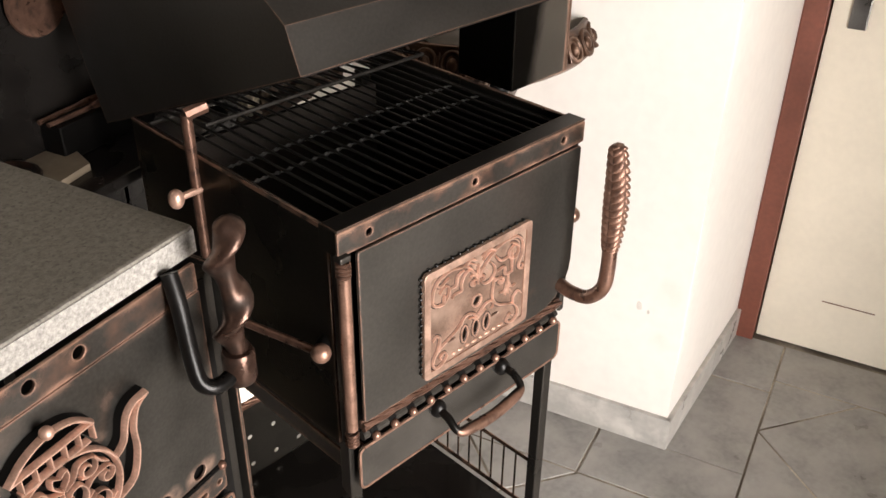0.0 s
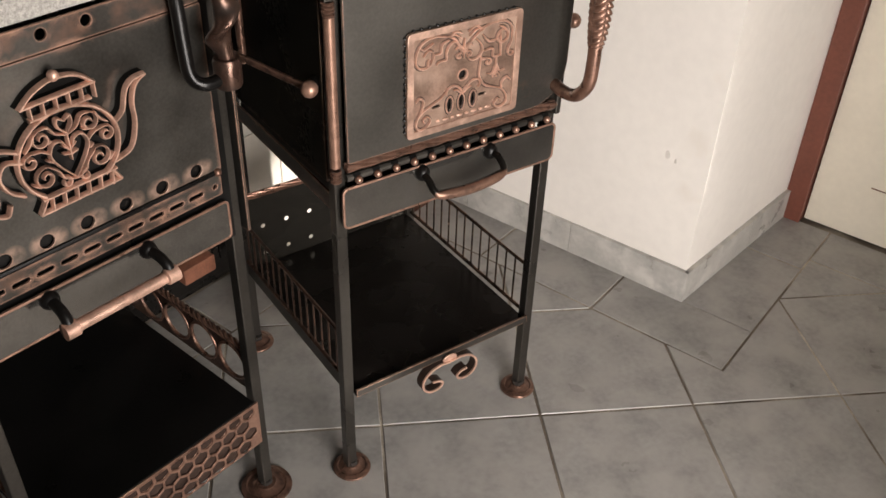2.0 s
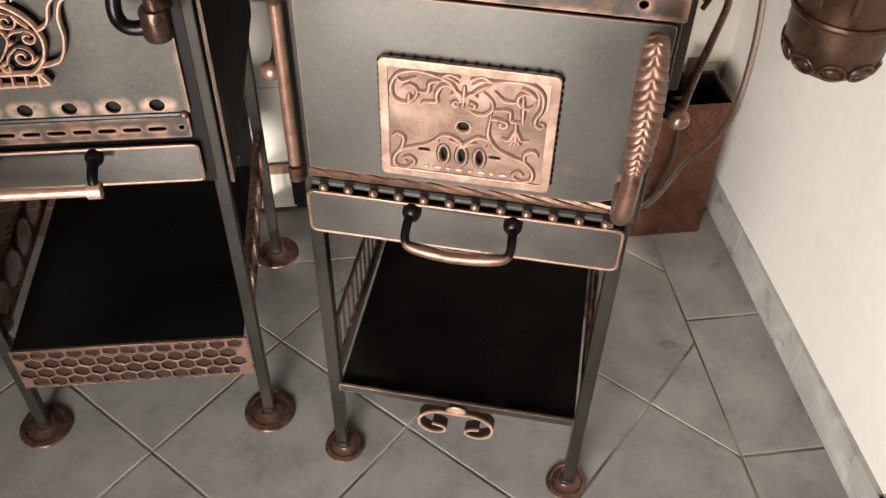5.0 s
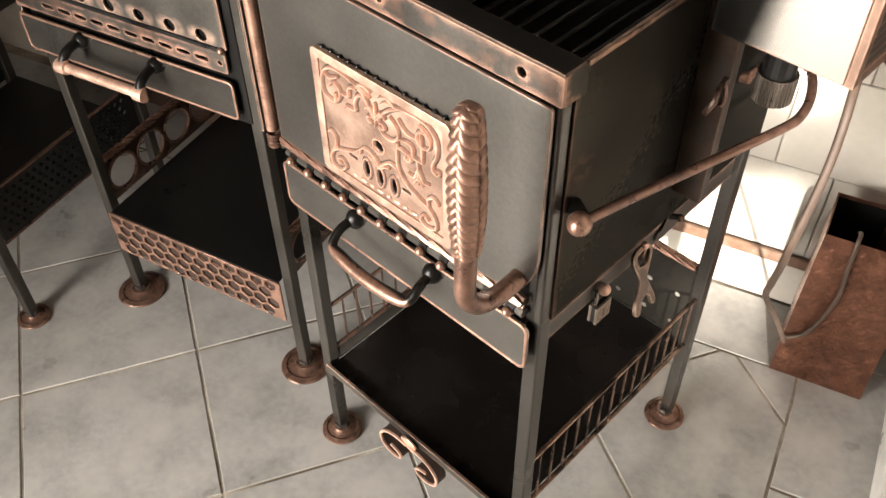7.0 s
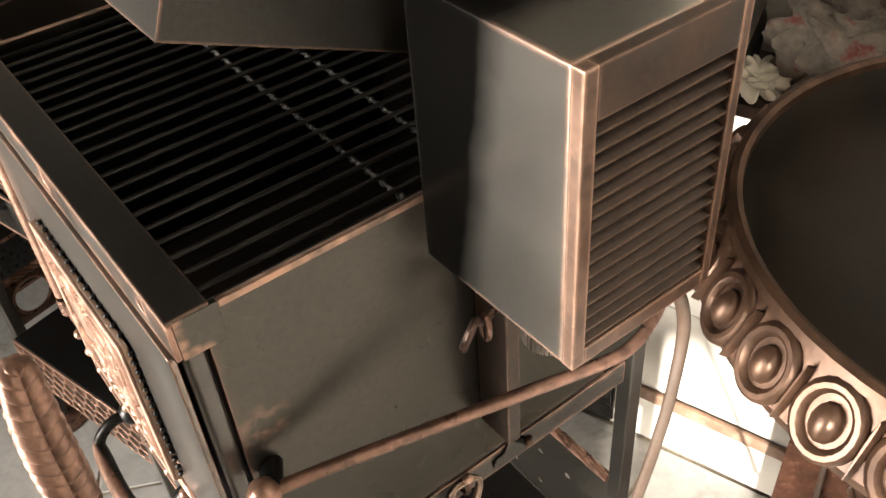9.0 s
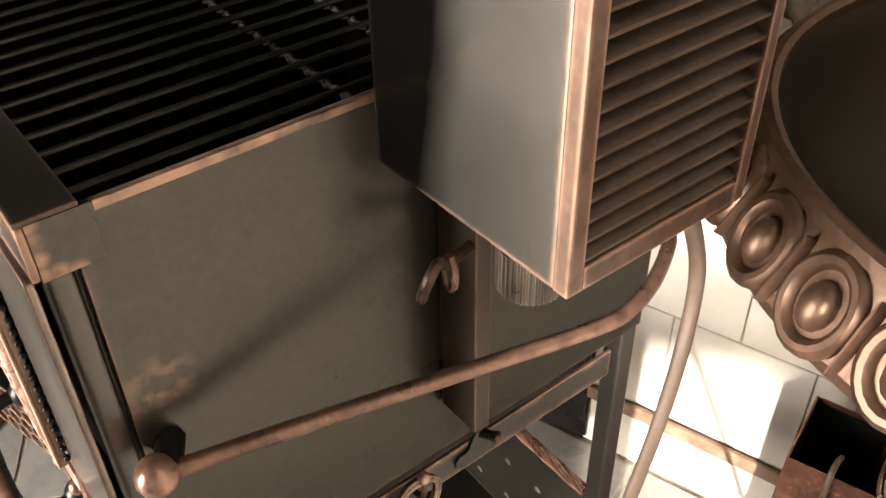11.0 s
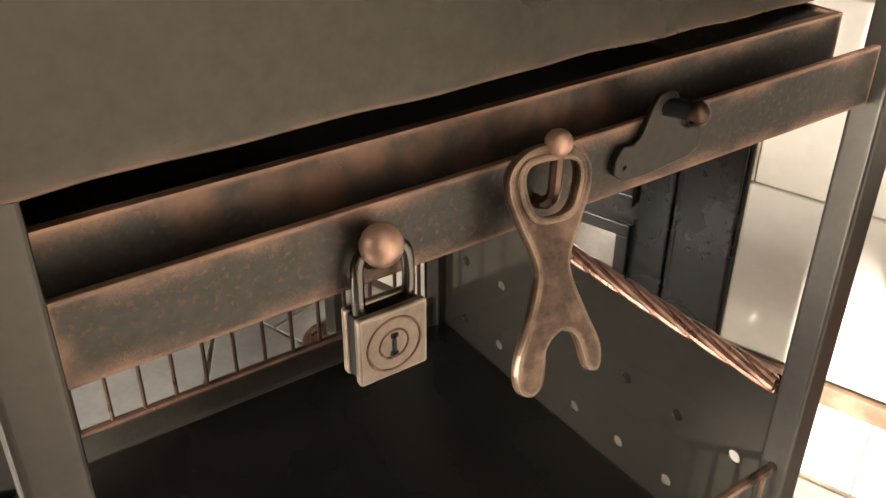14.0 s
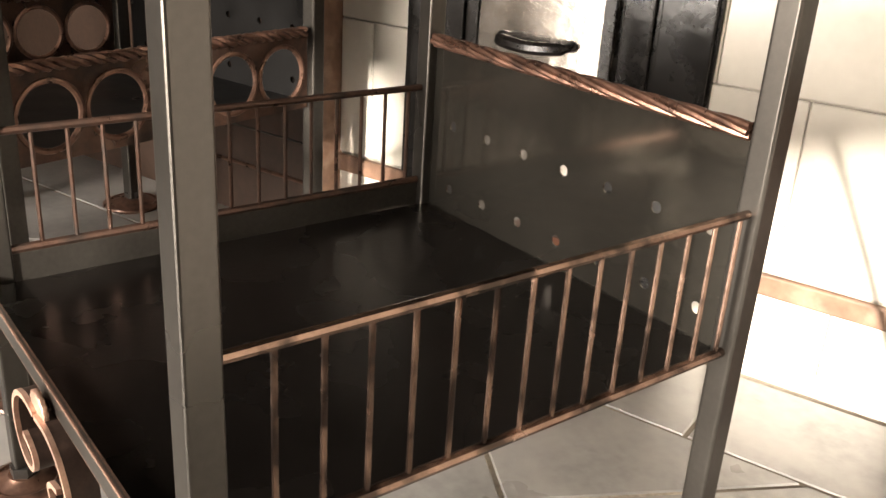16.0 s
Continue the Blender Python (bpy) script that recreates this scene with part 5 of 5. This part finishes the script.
# ---- third grill, at the end of the row ----
T_M = pose(-0.857, -0.300, 0, 0, 0, 16.1)
end_grill = thing("charcoal_grill", T_M, "black steel grill with scrolled side and mesh rails", "grill", "grills in the row")
for x, y in ((-0.204, 0.0), (0.204, 0.0), (-0.204, 0.42), (0.204, 0.42)):
    part("leg", square_leg(x, y, 0.012, 0.95), steel_plain, end_grill)
add_feet(end_grill, [(-0.204, 0.0), (0.204, 0.0), (-0.204, 0.42), (0.204, 0.42)], 0.034)
part("firebox", box(-0.218, 0.218, -0.012, 0.434, 0.62, 0.95, 0.002), steel, end_grill)
part("shelf", box(-0.19, 0.19, 0.0, 0.43, 0.20, 0.205), soot, end_grill, "black sheet shelf")
for s in (-1, 1):
    mesh_holes = [circle(0.035 + 0.0175 * c + (0.00875 if r % 2 else 0), 0.225 + 0.0155 * r, 0.0052, 8) for r in range(6) for c in range(20)]
    part("mesh_rail", cut_sheet([(0.017, 0.207), (0.405, 0.207), (0.405, 0.318), (0.017, 0.318)], mesh_holes, 0.003, Matrix.Translation((s * 0.204, 0, 0)) @ SIDE), soot, end_grill, "perforated black rail")
    if s > 0:
        for name, z in (("upper_edge", 0.3205), ("lower_edge", 0.2045)):
            part(name, box(0.2015, 0.2075, 0.015, 0.407, z - 0.0025, z + 0.0025, 0.001), copper_dark, end_grill)
scrolls = bmesh.new()
inner_left = Matrix.Translation((-0.2185, 0, 0)) @ SIDE
for k, (y, z) in enumerate(((0.300, 0.381), (0.356, 0.358), (0.309, 0.330), (0.361, 0.304), (0.236, 0.328), (0.299, 0.277), (0.350, 0.250))):
    ridge(scrolls, spiral(y, z, 0.0235, 0.004, 70 * k, 2.1 if k % 2 else -2.1, 26), 0.0042, 0.0045, inner_left, -0.002)
for line in ([(0.218, 0.350), (0.212, 0.325), (0.225, 0.300), (0.290, 0.250), (0.350, 0.222), (0.385, 0.225)], [(0.216, 0.340), (0.262, 0.385), (0.300, 0.408)], [(0.255, 0.335), (0.300, 0.305), (0.335, 0.270)]):
    ridge(scrolls, line, 0.0045, 0.0045, inner_left, -0.002)
part("scroll_panel", scrolls, copper_grip, end_grill, "bent copper-rubbed iron scrolls", smooth=True)


# ---- stove behind the grills ----
STOVE = REAR @ pose(0.505, 0.012, 0)
stove = thing("kitchen_stove", STOVE, "old black iron stove front with drawers built into the wall", "stove")
part("body", box(0.044, 0.483, -0.010, 0.0, 0.012, 0.86, 0.002), stove_iron, stove)
part("plinth", box(0.050, 0.477, -0.010, -0.003, 0.0, 0.012), stove_iron, stove)
part("top_plate", box(-0.008, 0.485, 0.0, 0.175, 0.86, 0.88, 0.004), stove_iron, stove)
part("splashback", box(0.0, 0.483, -0.004, 0.022, 0.88, 1.75, 0.004), stove_iron, stove)


def framed_panel(name, x0, x1, z0, z1, label, pull=True):
    p = part(name, box(x0, x1, 0.0, 0.006, z0, z1, 0.002), stove_panel, stove, label)
    w = 0.016
    for a, b, c, d in ((x0, x1, z0, z0 + w), (x0, x1, z1 - w, z1), (x0, x0 + w, z0 + w, z1 - w), (x1 - w, x1, z0 + w, z1 - w)):
        part("moulding", box(a, b, 0.006, 0.010, c, d, 0.0015), stove_iron, p)
    if pull:
        cx, cz = (x0 + x1) / 2, (z0 + z1) / 2
        part("pull", tube(smooth_path([(cx - 0.052, 0.006, cz + 0.004), (cx - 0.044, 0.024, cz), (cx, 0.031, cz - 0.003), (cx + 0.044, 0.024, cz), (cx + 0.052, 0.006, cz + 0.004)], 5), [0.005] * 5 + [0.0085] * 11 + [0.005] * 5, 8), stove_iron, p, "bowed iron pull", smooth=True)


for z0, z1 in ((0.460, 0.625), (0.275, 0.438), (0.060, 0.252)):
    framed_panel("drawer", 0.167, 0.377, z0, z1, "drawer with a raised edge", z0 > 0.2)
framed_panel("panel_door", 0.167, 0.377, 0.648, 0.84, "framed panel door")
for x0, x1 in ((0.048, 0.114), (0.121, 0.160)):
    part("panel_strip", box(x0, x1, 0.0, 0.006, 0.060, 0.84, 0.002), stove_iron, stove)
part("rail_strip", box(0.386, 0.470, 0.0, 0.007, 0.060, 0.84, 0.002), stove_iron, stove)
part("wooden_block", box(0.198, 0.288, 0.006, 0.036, 0.066, 0.109, 0.003), brick_red, stove, "reddish-brown wooden block on the lowest drawer")

# low brown cabinet beside the stove
cabinet = thing("low_cabinet", REAR, "low dark brown wooden cabinet with thin metal mouldings", "cabinet")
# Sun on the side and shade on the front are in the two woods.
part("body", box(1.1165, 2.20, 0.0005, 0.044, 0.0, 0.60, 0.002), wood_dark, cabinet)
part("side_board", box(1.1135, 1.1165, 0.0005, 0.045, 0.0, 0.602, 0.001), wood_strip, cabinet, "brown side board, paler for the sun on it")
part("moulding", tube([(1.117, 0.045, 0.086), (2.195, 0.045, 0.086)], 0.0034, 8), copper_dark, cabinet, "thin copper moulding", smooth=True)
part("moulding", tube([(1.117, 0.044, 0.149), (2.195, 0.044, 0.149)], 0.0016, 8), zinc, cabinet, "thin pale moulding", smooth=True)

# things on the stove, on the wall over it and on the floor before it
board = part("wooden_board", prism([(-0.27, -0.070), (0.060, -0.070), (0.118, 0.030), (0.098, 0.066), (-0.27, 0.066)], 0.0, 0.012), board_wood)
tagged(board, "tan wooden board with a cut corner lying on the stove", "board")
board.matrix_world = pose(-0.125, 0.615, 0.88, 0, 0, 24)
iron_ring = part("iron_ring", tube([(0.050 * math.cos(a), 0.050 * math.sin(a), 0.0) for a in (2 * math.pi * k / 36 for k in range(36))], 0.0065, 8, closed=True), iron_brown, smooth=True)
tagged(iron_ring, "brown iron ring lying on a board", "ring")
iron_ring.matrix_world = pose(-0.165, 0.600, 0.8985)
crate = part("dark_crate", box(-0.10, 0.10, -0.025, 0.025, 0.0, 0.06, 0.004), soot)
tagged(crate, "small dark wooden crate on the stove", "crate")
crate.matrix_world = pose(0.03, 0.675, 0.88, 0, 0, 17)
tongs = thing("tongs", pose(0.03, 0.668, 0.942, 0, 0, 17), "copper-coloured fire tongs lying on a crate", "tongs")
for s in (-1, 1):
    part("arm", tube(smooth_path([(-0.11, s * 0.010, 0.006), (-0.03, s * 0.012, 0.006), (0.05, s * 0.007, 0.006), (0.085, s * 0.003, 0.006)], 5), [0.004] * 6 + [0.006] * 5 + [0.004] * 5, 8), copper_dark, tongs, smooth=True)
part("loop", tube([(0.096 + 0.012 * math.cos(a), 0.012 * math.sin(a), 0.006) for a in (2 * math.pi * k / 18 for k in range(18))], 0.003, 7, closed=True), copper_dark, tongs, smooth=True)
for name, x, z, r, label in (("wall_plate", 0.745, 1.125, 0.055, "dark copper plate hanging on the wall"), ("jelly_mould", 0.585, 1.085, 0.042, "small ribbed copper mould hanging on the wall")):
    dish = part(name, turned([(0, 0.0), (r * 0.7, 0.002), (r, 0.012), (r * 0.97, 0.015), (r * 0.68, 0.006), (0, 0.004)], 32), copper_dark, smooth=True)
    tagged(dish, label, "dish")
    dish.matrix_world = REAR @ Matrix.Translation((x, 0.032, z)) @ pose(0, 0, 0, -90, 0, 0)
wall_shelf = thing("wall_shelf", REAR, "dark wooden shelf board on the tiled wall", "shelf")
part("board", box(0.08, 0.495, 0.007, 0.135, 0.800, 0.818, 0.003), wood_dark, wall_shelf)
part("bracket", box(0.15, 0.165, 0.007, 0.100, 0.770, 0.800, 0.002), wood_dark, wall_shelf)
part("bracket", box(0.43, 0.445, 0.007, 0.100, 0.770, 0.800, 0.002), wood_dark, wall_shelf)


def heap(a, b, c, seed, folds=3.0, rough=0.35):
    """A crumpled bundle with a flat foot, half axes a, b, c."""
    bm = bmesh.new()
    bmesh.ops.create_icosphere(bm, subdivisions=5, radius=1.0)
    for v in bm.verts:
        p = v.co.copy()
        f = 1 + rough * (abs(noise.noise(p * folds + Vector((seed, 0, 0)))) * 2 - 0.5) + 0.25 * rough * noise.noise(p * folds * 3 + Vector((0, seed, 0)))
        v.co = Vector((p.x * a * f, p.y * b * f, max(p.z * c * f, -0.72 * c)))
    return bm


bundle = part("crumpled_cloth", heap(0.095, 0.048, 0.085, 3.0), paper, smooth=True)
tagged(bundle, "crumpled printed cloth lying in a heap on a shelf", "cloth")
bundle.matrix_world = REAR @ pose(0.265, 0.072, 0.818 + 0.72 * 0.085)
lump = part("crumpled_paper", heap(0.034, 0.024, 0.020, 8.0, 2.5, 0.5), door_paint, smooth=True)
tagged(lump, "small crumpled pale paper on a shelf", "paper")
lump.matrix_world = REAR @ pose(0.375, 0.100, 0.818 + 0.72 * 0.020)
jar = thing("iron_jar", REAR @ pose(0.425, 0.075, 0.818), "black iron jar with a lid on a shelf", "jar")
part("body", turned([(0, 0), (0.036, 0), (0.041, 0.01), (0.042, 0.07), (0.036, 0.085), (0, 0.085)], 28), soot, jar, smooth=True)
part("lid", turned([(0, 0.086), (0.039, 0.086), (0.038, 0.094), (0.010, 0.100), (0.008, 0.110), (0, 0.112)], 28), soot, jar, smooth=True)

# ---- copper wares at the pillar ----
bucket = thing("copper_bucket", pose(0.565, 0.765, 0, 0, 0, 17), "hammered copper log bucket on the floor", "bucket")
bm = bmesh.new()
ring_corners = [(-0.085, -0.062), (0.085, -0.062), (0.085, 0.062), (-0.085, 0.062)]
around = []
for (xa, ya), (xb, yb) in zip(ring_corners, ring_corners[1:] + ring_corners[:1]):
    count = 46 if abs(xb - xa) > 0.1 else 34
    out = Vector((yb - ya, xa - xb)).normalized()
    around += [(xa + (xb - xa) * k / count, ya + (yb - ya) * k / count, out, min(k, count - k) / 3) for k in range(count)]
rows = []
for level in range(97):
    z = 0.365 * level / 96
    f = 1.0 - 0.06 * level / 96
    row = []
    for k, (x, y, out, inward) in enumerate(around):
        dent = 0.0013 * math.sin(k * 1.55 + 0.9 * math.sin(level * 0.7)) * math.sin(level * 1.45 + 1.1 * math.sin(k * 0.37)) * min(inward, 1.0) * min(level, 96 - level, 3) / 3
        row.append(bm.verts.new((x * f + out.x * dent, y * f + out.y * dent, z)))
    rows.append(row)
for f, z in ((0.915, 0.365), (0.93, 0.02)):
    rows.append([bm.verts.new((x * f, y * f, z)) for x, y, out, inward in around])
for a, b in zip(rows, rows[1:]):
    for k in range(len(around)):
        bm.faces.new((a[k], a[(k + 1) % len(around)], b[(k + 1) % len(around)], b[k]))
bm.faces.new(rows[0][::-1])
bm.faces.new(rows[-1])
part("shell", bm, hammered, bucket, smooth=True)
lining = bmesh.new()
for dims in ((-0.0772, -0.0768, -0.0555, 0.0555), (0.0768, 0.0772, -0.0555, 0.0555), (-0.0768, 0.0768, -0.0558, -0.0554), (-0.0768, 0.0768, 0.0554, 0.0558)):
    box(*dims, 0.022, 0.358, bm=lining)
box(-0.0768, 0.0768, -0.0555, 0.0555, 0.0210, 0.0225, bm=lining)
part("lining", lining, soot, bucket, "black inside")
strap = bmesh.new()
box(0.012, 0.038, 0.0505, 0.0535, 0.18, 0.405, 0.001, bm=strap)
part("strap_handle", strap, hammered, bucket, "flat copper strap on the inside")

URN = Vector((0.742, 0.508))
WALL_AT = Vector((CORNER.x, CORNER.y, 0))
WALL_OUT = Vector((-(REAR_CORNER - CORNER).y, (REAR_CORNER - CORNER).x, 0)).normalized()
urn = thing("copper_basin", pose(*URN, 0), "antique copper wall basin with egg-and-dart rim", "basin")


def against_wall(bm):
    """Cuts a body off where the pillar's face runs through it."""
    at = WALL_AT - Vector((*URN, 0)) + WALL_OUT * 0.002
    bmesh.ops.bisect_plane(bm, geom=[*bm.verts, *bm.edges, *bm.faces], plane_co=at, plane_no=-WALL_OUT, clear_outer=True)
    return bm


profile = [(0, 0.612), (0.030, 0.614), (0.054, 0.622), (0.071, 0.638), (0.080, 0.662), (0.083, 0.70), (0.082, 0.735), (0.088, 0.79), (0.108, 0.84), (0.150, 0.874), (0.205, 0.897), (0.236, 0.916), (0.249, 0.930), (0.252, 0.940), (0.243, 0.958), (0.232, 0.979), (0.230, 0.986), (0.224, 0.986)]
hollow = [(0.224, 0.985), (0.218, 0.976), (0.213, 0.960), (0.202, 0.932), (0.175, 0.906), (0.13, 0.884), (0.07, 0.872), (0, 0.868)]
part("vessel", against_wall(turned(profile, 72)), basin_metal, urn, "copper outer shell", smooth=True)
part("inside", against_wall(turned(hollow, 72)), basin_inside, urn, "dark smooth hollow", smooth=True)
for k in range(30):
    a = 2 * math.pi * k / 30
    m = Matrix.Translation((0.2425 * math.cos(a), 0.2425 * math.sin(a), 0.9590)) @ Matrix.Rotation(a, 4, "Z") @ Matrix.Rotation(radians(-27), 4, "Y") @ Matrix(((0, 0, 1, 0), (1, 0, 0, 0), (0, 1, 0, 0), (0, 0, 0, 1)))
    bm = bmesh.new()
    ridge(bm, circle(0, -0.002, 0.0188, 20, 0.0225), 0.0105, 0.0058, m, -0.0015, steps=1, closed=True)
    bmesh.ops.create_uvsphere(bm, u_segments=12, v_segments=8, radius=1.0, matrix=m @ Matrix.Translation((0, -0.003, 0.0005)) @ Matrix.Diagonal((0.0100, 0.0138, 0.0085, 1)))
    ridge(bm, [(0.0254, 0.019), (0.0254, 0.006), (0.0254, -0.022)], 0.0050, 0.0060, m, -0.001, taper=True)
    if len(against_wall(bm).faces) > 20:
        part("egg", bm, basin_metal, urn, smooth=True)
part("rim", against_wall(turned([(0.221, 0.980), (0.222, 0.9865), (0.226, 0.9885), (0.231, 0.987), (0.233, 0.981), (0.226, 0.978), (0.221, 0.980)], 72)), basin_metal, urn, smooth=True)
part("band", against_wall(turned([(0.080, 0.722), (0.0865, 0.724), (0.0885, 0.729), (0.0865, 0.734), (0.080, 0.736)], 48)), basin_metal, urn, "raised ring round the neck", smooth=True)
for k in range(10):
    a = 2 * math.pi * (k + 0.3) / 10
    around_foot = Matrix.Rotation(a, 4, "Z")
    lay_on = Matrix(((0, 0, 1, 0), (1, 0, 0, 0), (0, 1, 0, 0), (0, 0, 0, 1)))
    m = around_foot @ Matrix.Translation((0.0765, 0, 0.650)) @ Matrix.Rotation(radians(18), 4, "Y") @ lay_on
    bm = bmesh.new()
    ridge(bm, circle(0, 0, 0.0205, 20, 0.0165), 0.0065, 0.0040, m, -0.001, steps=1, closed=True)
    bmesh.ops.create_uvsphere(bm, u_segments=12, v_segments=8, radius=1.0, matrix=m @ Matrix.Diagonal((0.013, 0.009, 0.0045, 1)))
    if len(against_wall(bm).faces) > 20:
        part("volute", bm, basin_metal, urn, smooth=True)
    m = around_foot @ Matrix.Translation((0.0845, 0, 0.76)) @ Matrix.Rotation(radians(8), 4, "Y") @ lay_on
    bm = ridge(bmesh.new(), [(0, 0.0), (0.0, 0.03), (0.0, 0.055)], 0.012, 0.006, m, 0)
    if len(against_wall(bm).faces) > 4:
        part("flute", bm, basin_metal, urn, smooth=True)

# cable from the motor cover, hanging in a loop
cable_line = smooth_path([(0.570, 0.275, 0.99), (0.569, 0.305, 0.94), (0.567, 0.328, 0.88), (0.574, 0.316, 0.82), (0.577, 0.300, 0.76), (0.575, 0.286, 0.69), (0.570, 0.292, 0.64), (0.560, 0.312, 0.585), (0.548, 0.345, 0.53), (0.540, 0.390, 0.472), (0.536, 0.480, 0.35), (0.530, 0.570, 0.225), (0.520, 0.635, 0.14), (0.506, 0.6685, 0.110), (0.522, 0.6780, 0.116), (0.543, 0.6855, 0.145), (0.562, 0.6930, 0.236), (0.558, 0.6935, 0.317), (0.556, 0.6960, 0.366), (0.551, 0.715, 0.374), (0.538, 0.762, 0.335)], 8)
cable = part("power_cable", tube(cable_line, [0.0054 - 0.0018 * k / (len(cable_line) - 1) for k in range(len(cable_line))], 12), hose_rubber, smooth=True)
tagged(cable, "brown power cable hanging from the motor to the bucket", "cable")


# ---- floor tiles ----
TILE = 0.3362
TA, TB = Vector((0.8858, -0.4640)), Vector((0.4640, 0.8858))
ORIGIN = Vector((0.1085, 0.079))
EDGE = Vector((0.839, -0.193))
BU, BV = Vector((math.cos(radians(17.6)), math.sin(radians(17.6)))), Vector((-math.sin(radians(17.6)), math.cos(radians(17.6))))
EU, EV = EDGE.dot(BU), EDGE.dot(BV)
REAR_V = REAR_CORNER.dot(BV) - 0.008
REAR_LINE = REAR_V - 0.172
GAP = 0.0028
DOOR_WAY, DOOR_IN = Vector((0.2907, -0.9568)), Vector((-0.9568, -0.2907))  # along the door's wall, and from it into the room
DOOR_AT = DOOR_FOOT.dot(DOOR_IN)


def round_the_corner(poly):
    """The part of a tile that stays outside the border's quarter, in one piece."""
    u0, v0 = EU - GAP, EV - GAP
    first = next(k for k, p in enumerate(poly) if Vector(p).dot(BU) <= u0 or Vector(p).dot(BV) <= v0)
    poly = poly[first:] + poly[:first]
    out = []
    for p, q in zip(poly, poly[1:] + poly[:1]):
        p, q = Vector(p), Vector(q)
        cuts = [0.0, 1.0]
        for way, limit in ((BU, u0), (BV, v0)):
            a, b = p.dot(way) - limit, q.dot(way) - limit
            if a * b < 0:
                cuts.append(a / (a - b))
        cuts.sort()
        for a, b in zip(cuts, cuts[1:]):
            mid = p.lerp(q, (a + b) / 2)
            if mid.dot(BU) > u0 and mid.dot(BV) > v0:
                corner_point = tuple(BU * u0 + BV * v0)
                if corner_point not in out:
                    out += [tuple(p.lerp(q, a)), corner_point]
            else:
                out.append(tuple(p.lerp(q, a)))
    return out


def area(poly):
    return 0.5 * abs(sum(p[0] * q[1] - q[0] * p[1] for p, q in zip(poly, poly[1:] + poly[:1]))) if len(poly) > 2 else 0.0


def lay(poly):
    if area(poly) > 2e-4:
        lift = random.uniform(-0.0004, 0.0004)
        part("tile", slab(poly, -0.006, lift, 0.0018), floor_tile, floor)


for i in range(-9, 8):
    for j in range(-9, 6):
        o = ORIGIN + TILE * (i * TA + j * TB)
        square = [tuple(o + GAP * (TA + TB)), tuple(o + (TILE - GAP) * TA + GAP * TB), tuple(o + (TILE - GAP) * (TA + TB)), tuple(o + (TILE - GAP) * TB + GAP * TA)]
        mid = o + TILE / 2 * (TA + TB)
        if not (-1.9 < mid.x < 1.9 and -2.3 < mid.y < 1.3):
            continue
        square = clip(square, *BV, REAR_LINE - GAP)
        if not square:
            continue
        square = clip(square, *-DOOR_IN, -DOOR_AT - 0.16 - GAP)
        if len(square) < 3:
            continue
        corner_in = all((EDGE - Vector(p)).cross(Vector(q) - Vector(p)) <= 0 for p, q in zip(square, square[1:] + square[:1]))
        beyond = clip(square, *-BU, -EU + GAP)
        if area(clip(beyond, *-BV, -EV + GAP)) < 5e-4:
            lay(square)
        elif corner_in:
            lay(round_the_corner(square))
        elif area(clip(beyond, *BV, EV - GAP)) < 5e-4:
            lay(clip(square, *BU, EU - GAP))
        else:
            lay(clip(square, *BV, EV - GAP))
for k in range(0, 5):
    a, b = EV + (0.342 + 0.333 * (k - 1) if k else 0.0), EV + 0.342 + 0.333 * k
    cell = [tuple(BU * u + BV * v) for u, v in ((EU + GAP, a + GAP), (EU + (0.20 if k else 0.167), a + GAP), (EU + (0.20 if k else 0.167), min(b, REAR_V) - GAP), (EU + GAP, min(b, REAR_V) - GAP))]
    if a < REAR_V:
        lay(cell)
for k in range(1, 4):
    a, b = EU + (0.167 if k == 1 else 0.16 + 0.333 * (k - 1)), EU + 0.16 + 0.333 * k
    lay(clip([tuple(BU * u + BV * v) for u, v in ((a + GAP, EV + GAP), (b - GAP, EV + GAP), (b - GAP, EV + 0.26), (a + GAP, EV + 0.26))], *-DOOR_IN, -DOOR_AT))
for k in range(-1, 5):
    a, b = 0.463 + 0.333 * (k - 1), 0.463 + 0.333 * k
    lay(clip([tuple(DOOR_FOOT + DOOR_WAY * along + DOOR_IN * off) for along, off in ((a + GAP, 0.16 - GAP), (a + GAP, 0.0), (b - GAP, 0.0), (b - GAP, 0.16 - GAP))], *BV, EV - GAP))
for k in range(-6, 3):
    a, b = EU + 0.05 + 0.333 * (k - 1), EU + 0.05 + 0.333 * k
    lay([tuple(BU * u + BV * v) for u, v in ((a + GAP, REAR_LINE + GAP), (min(b, EU) - GAP, REAR_LINE + GAP), (min(b, EU) - GAP, REAR_V), (a + GAP, REAR_V))] if a < EU - 0.03 else [])
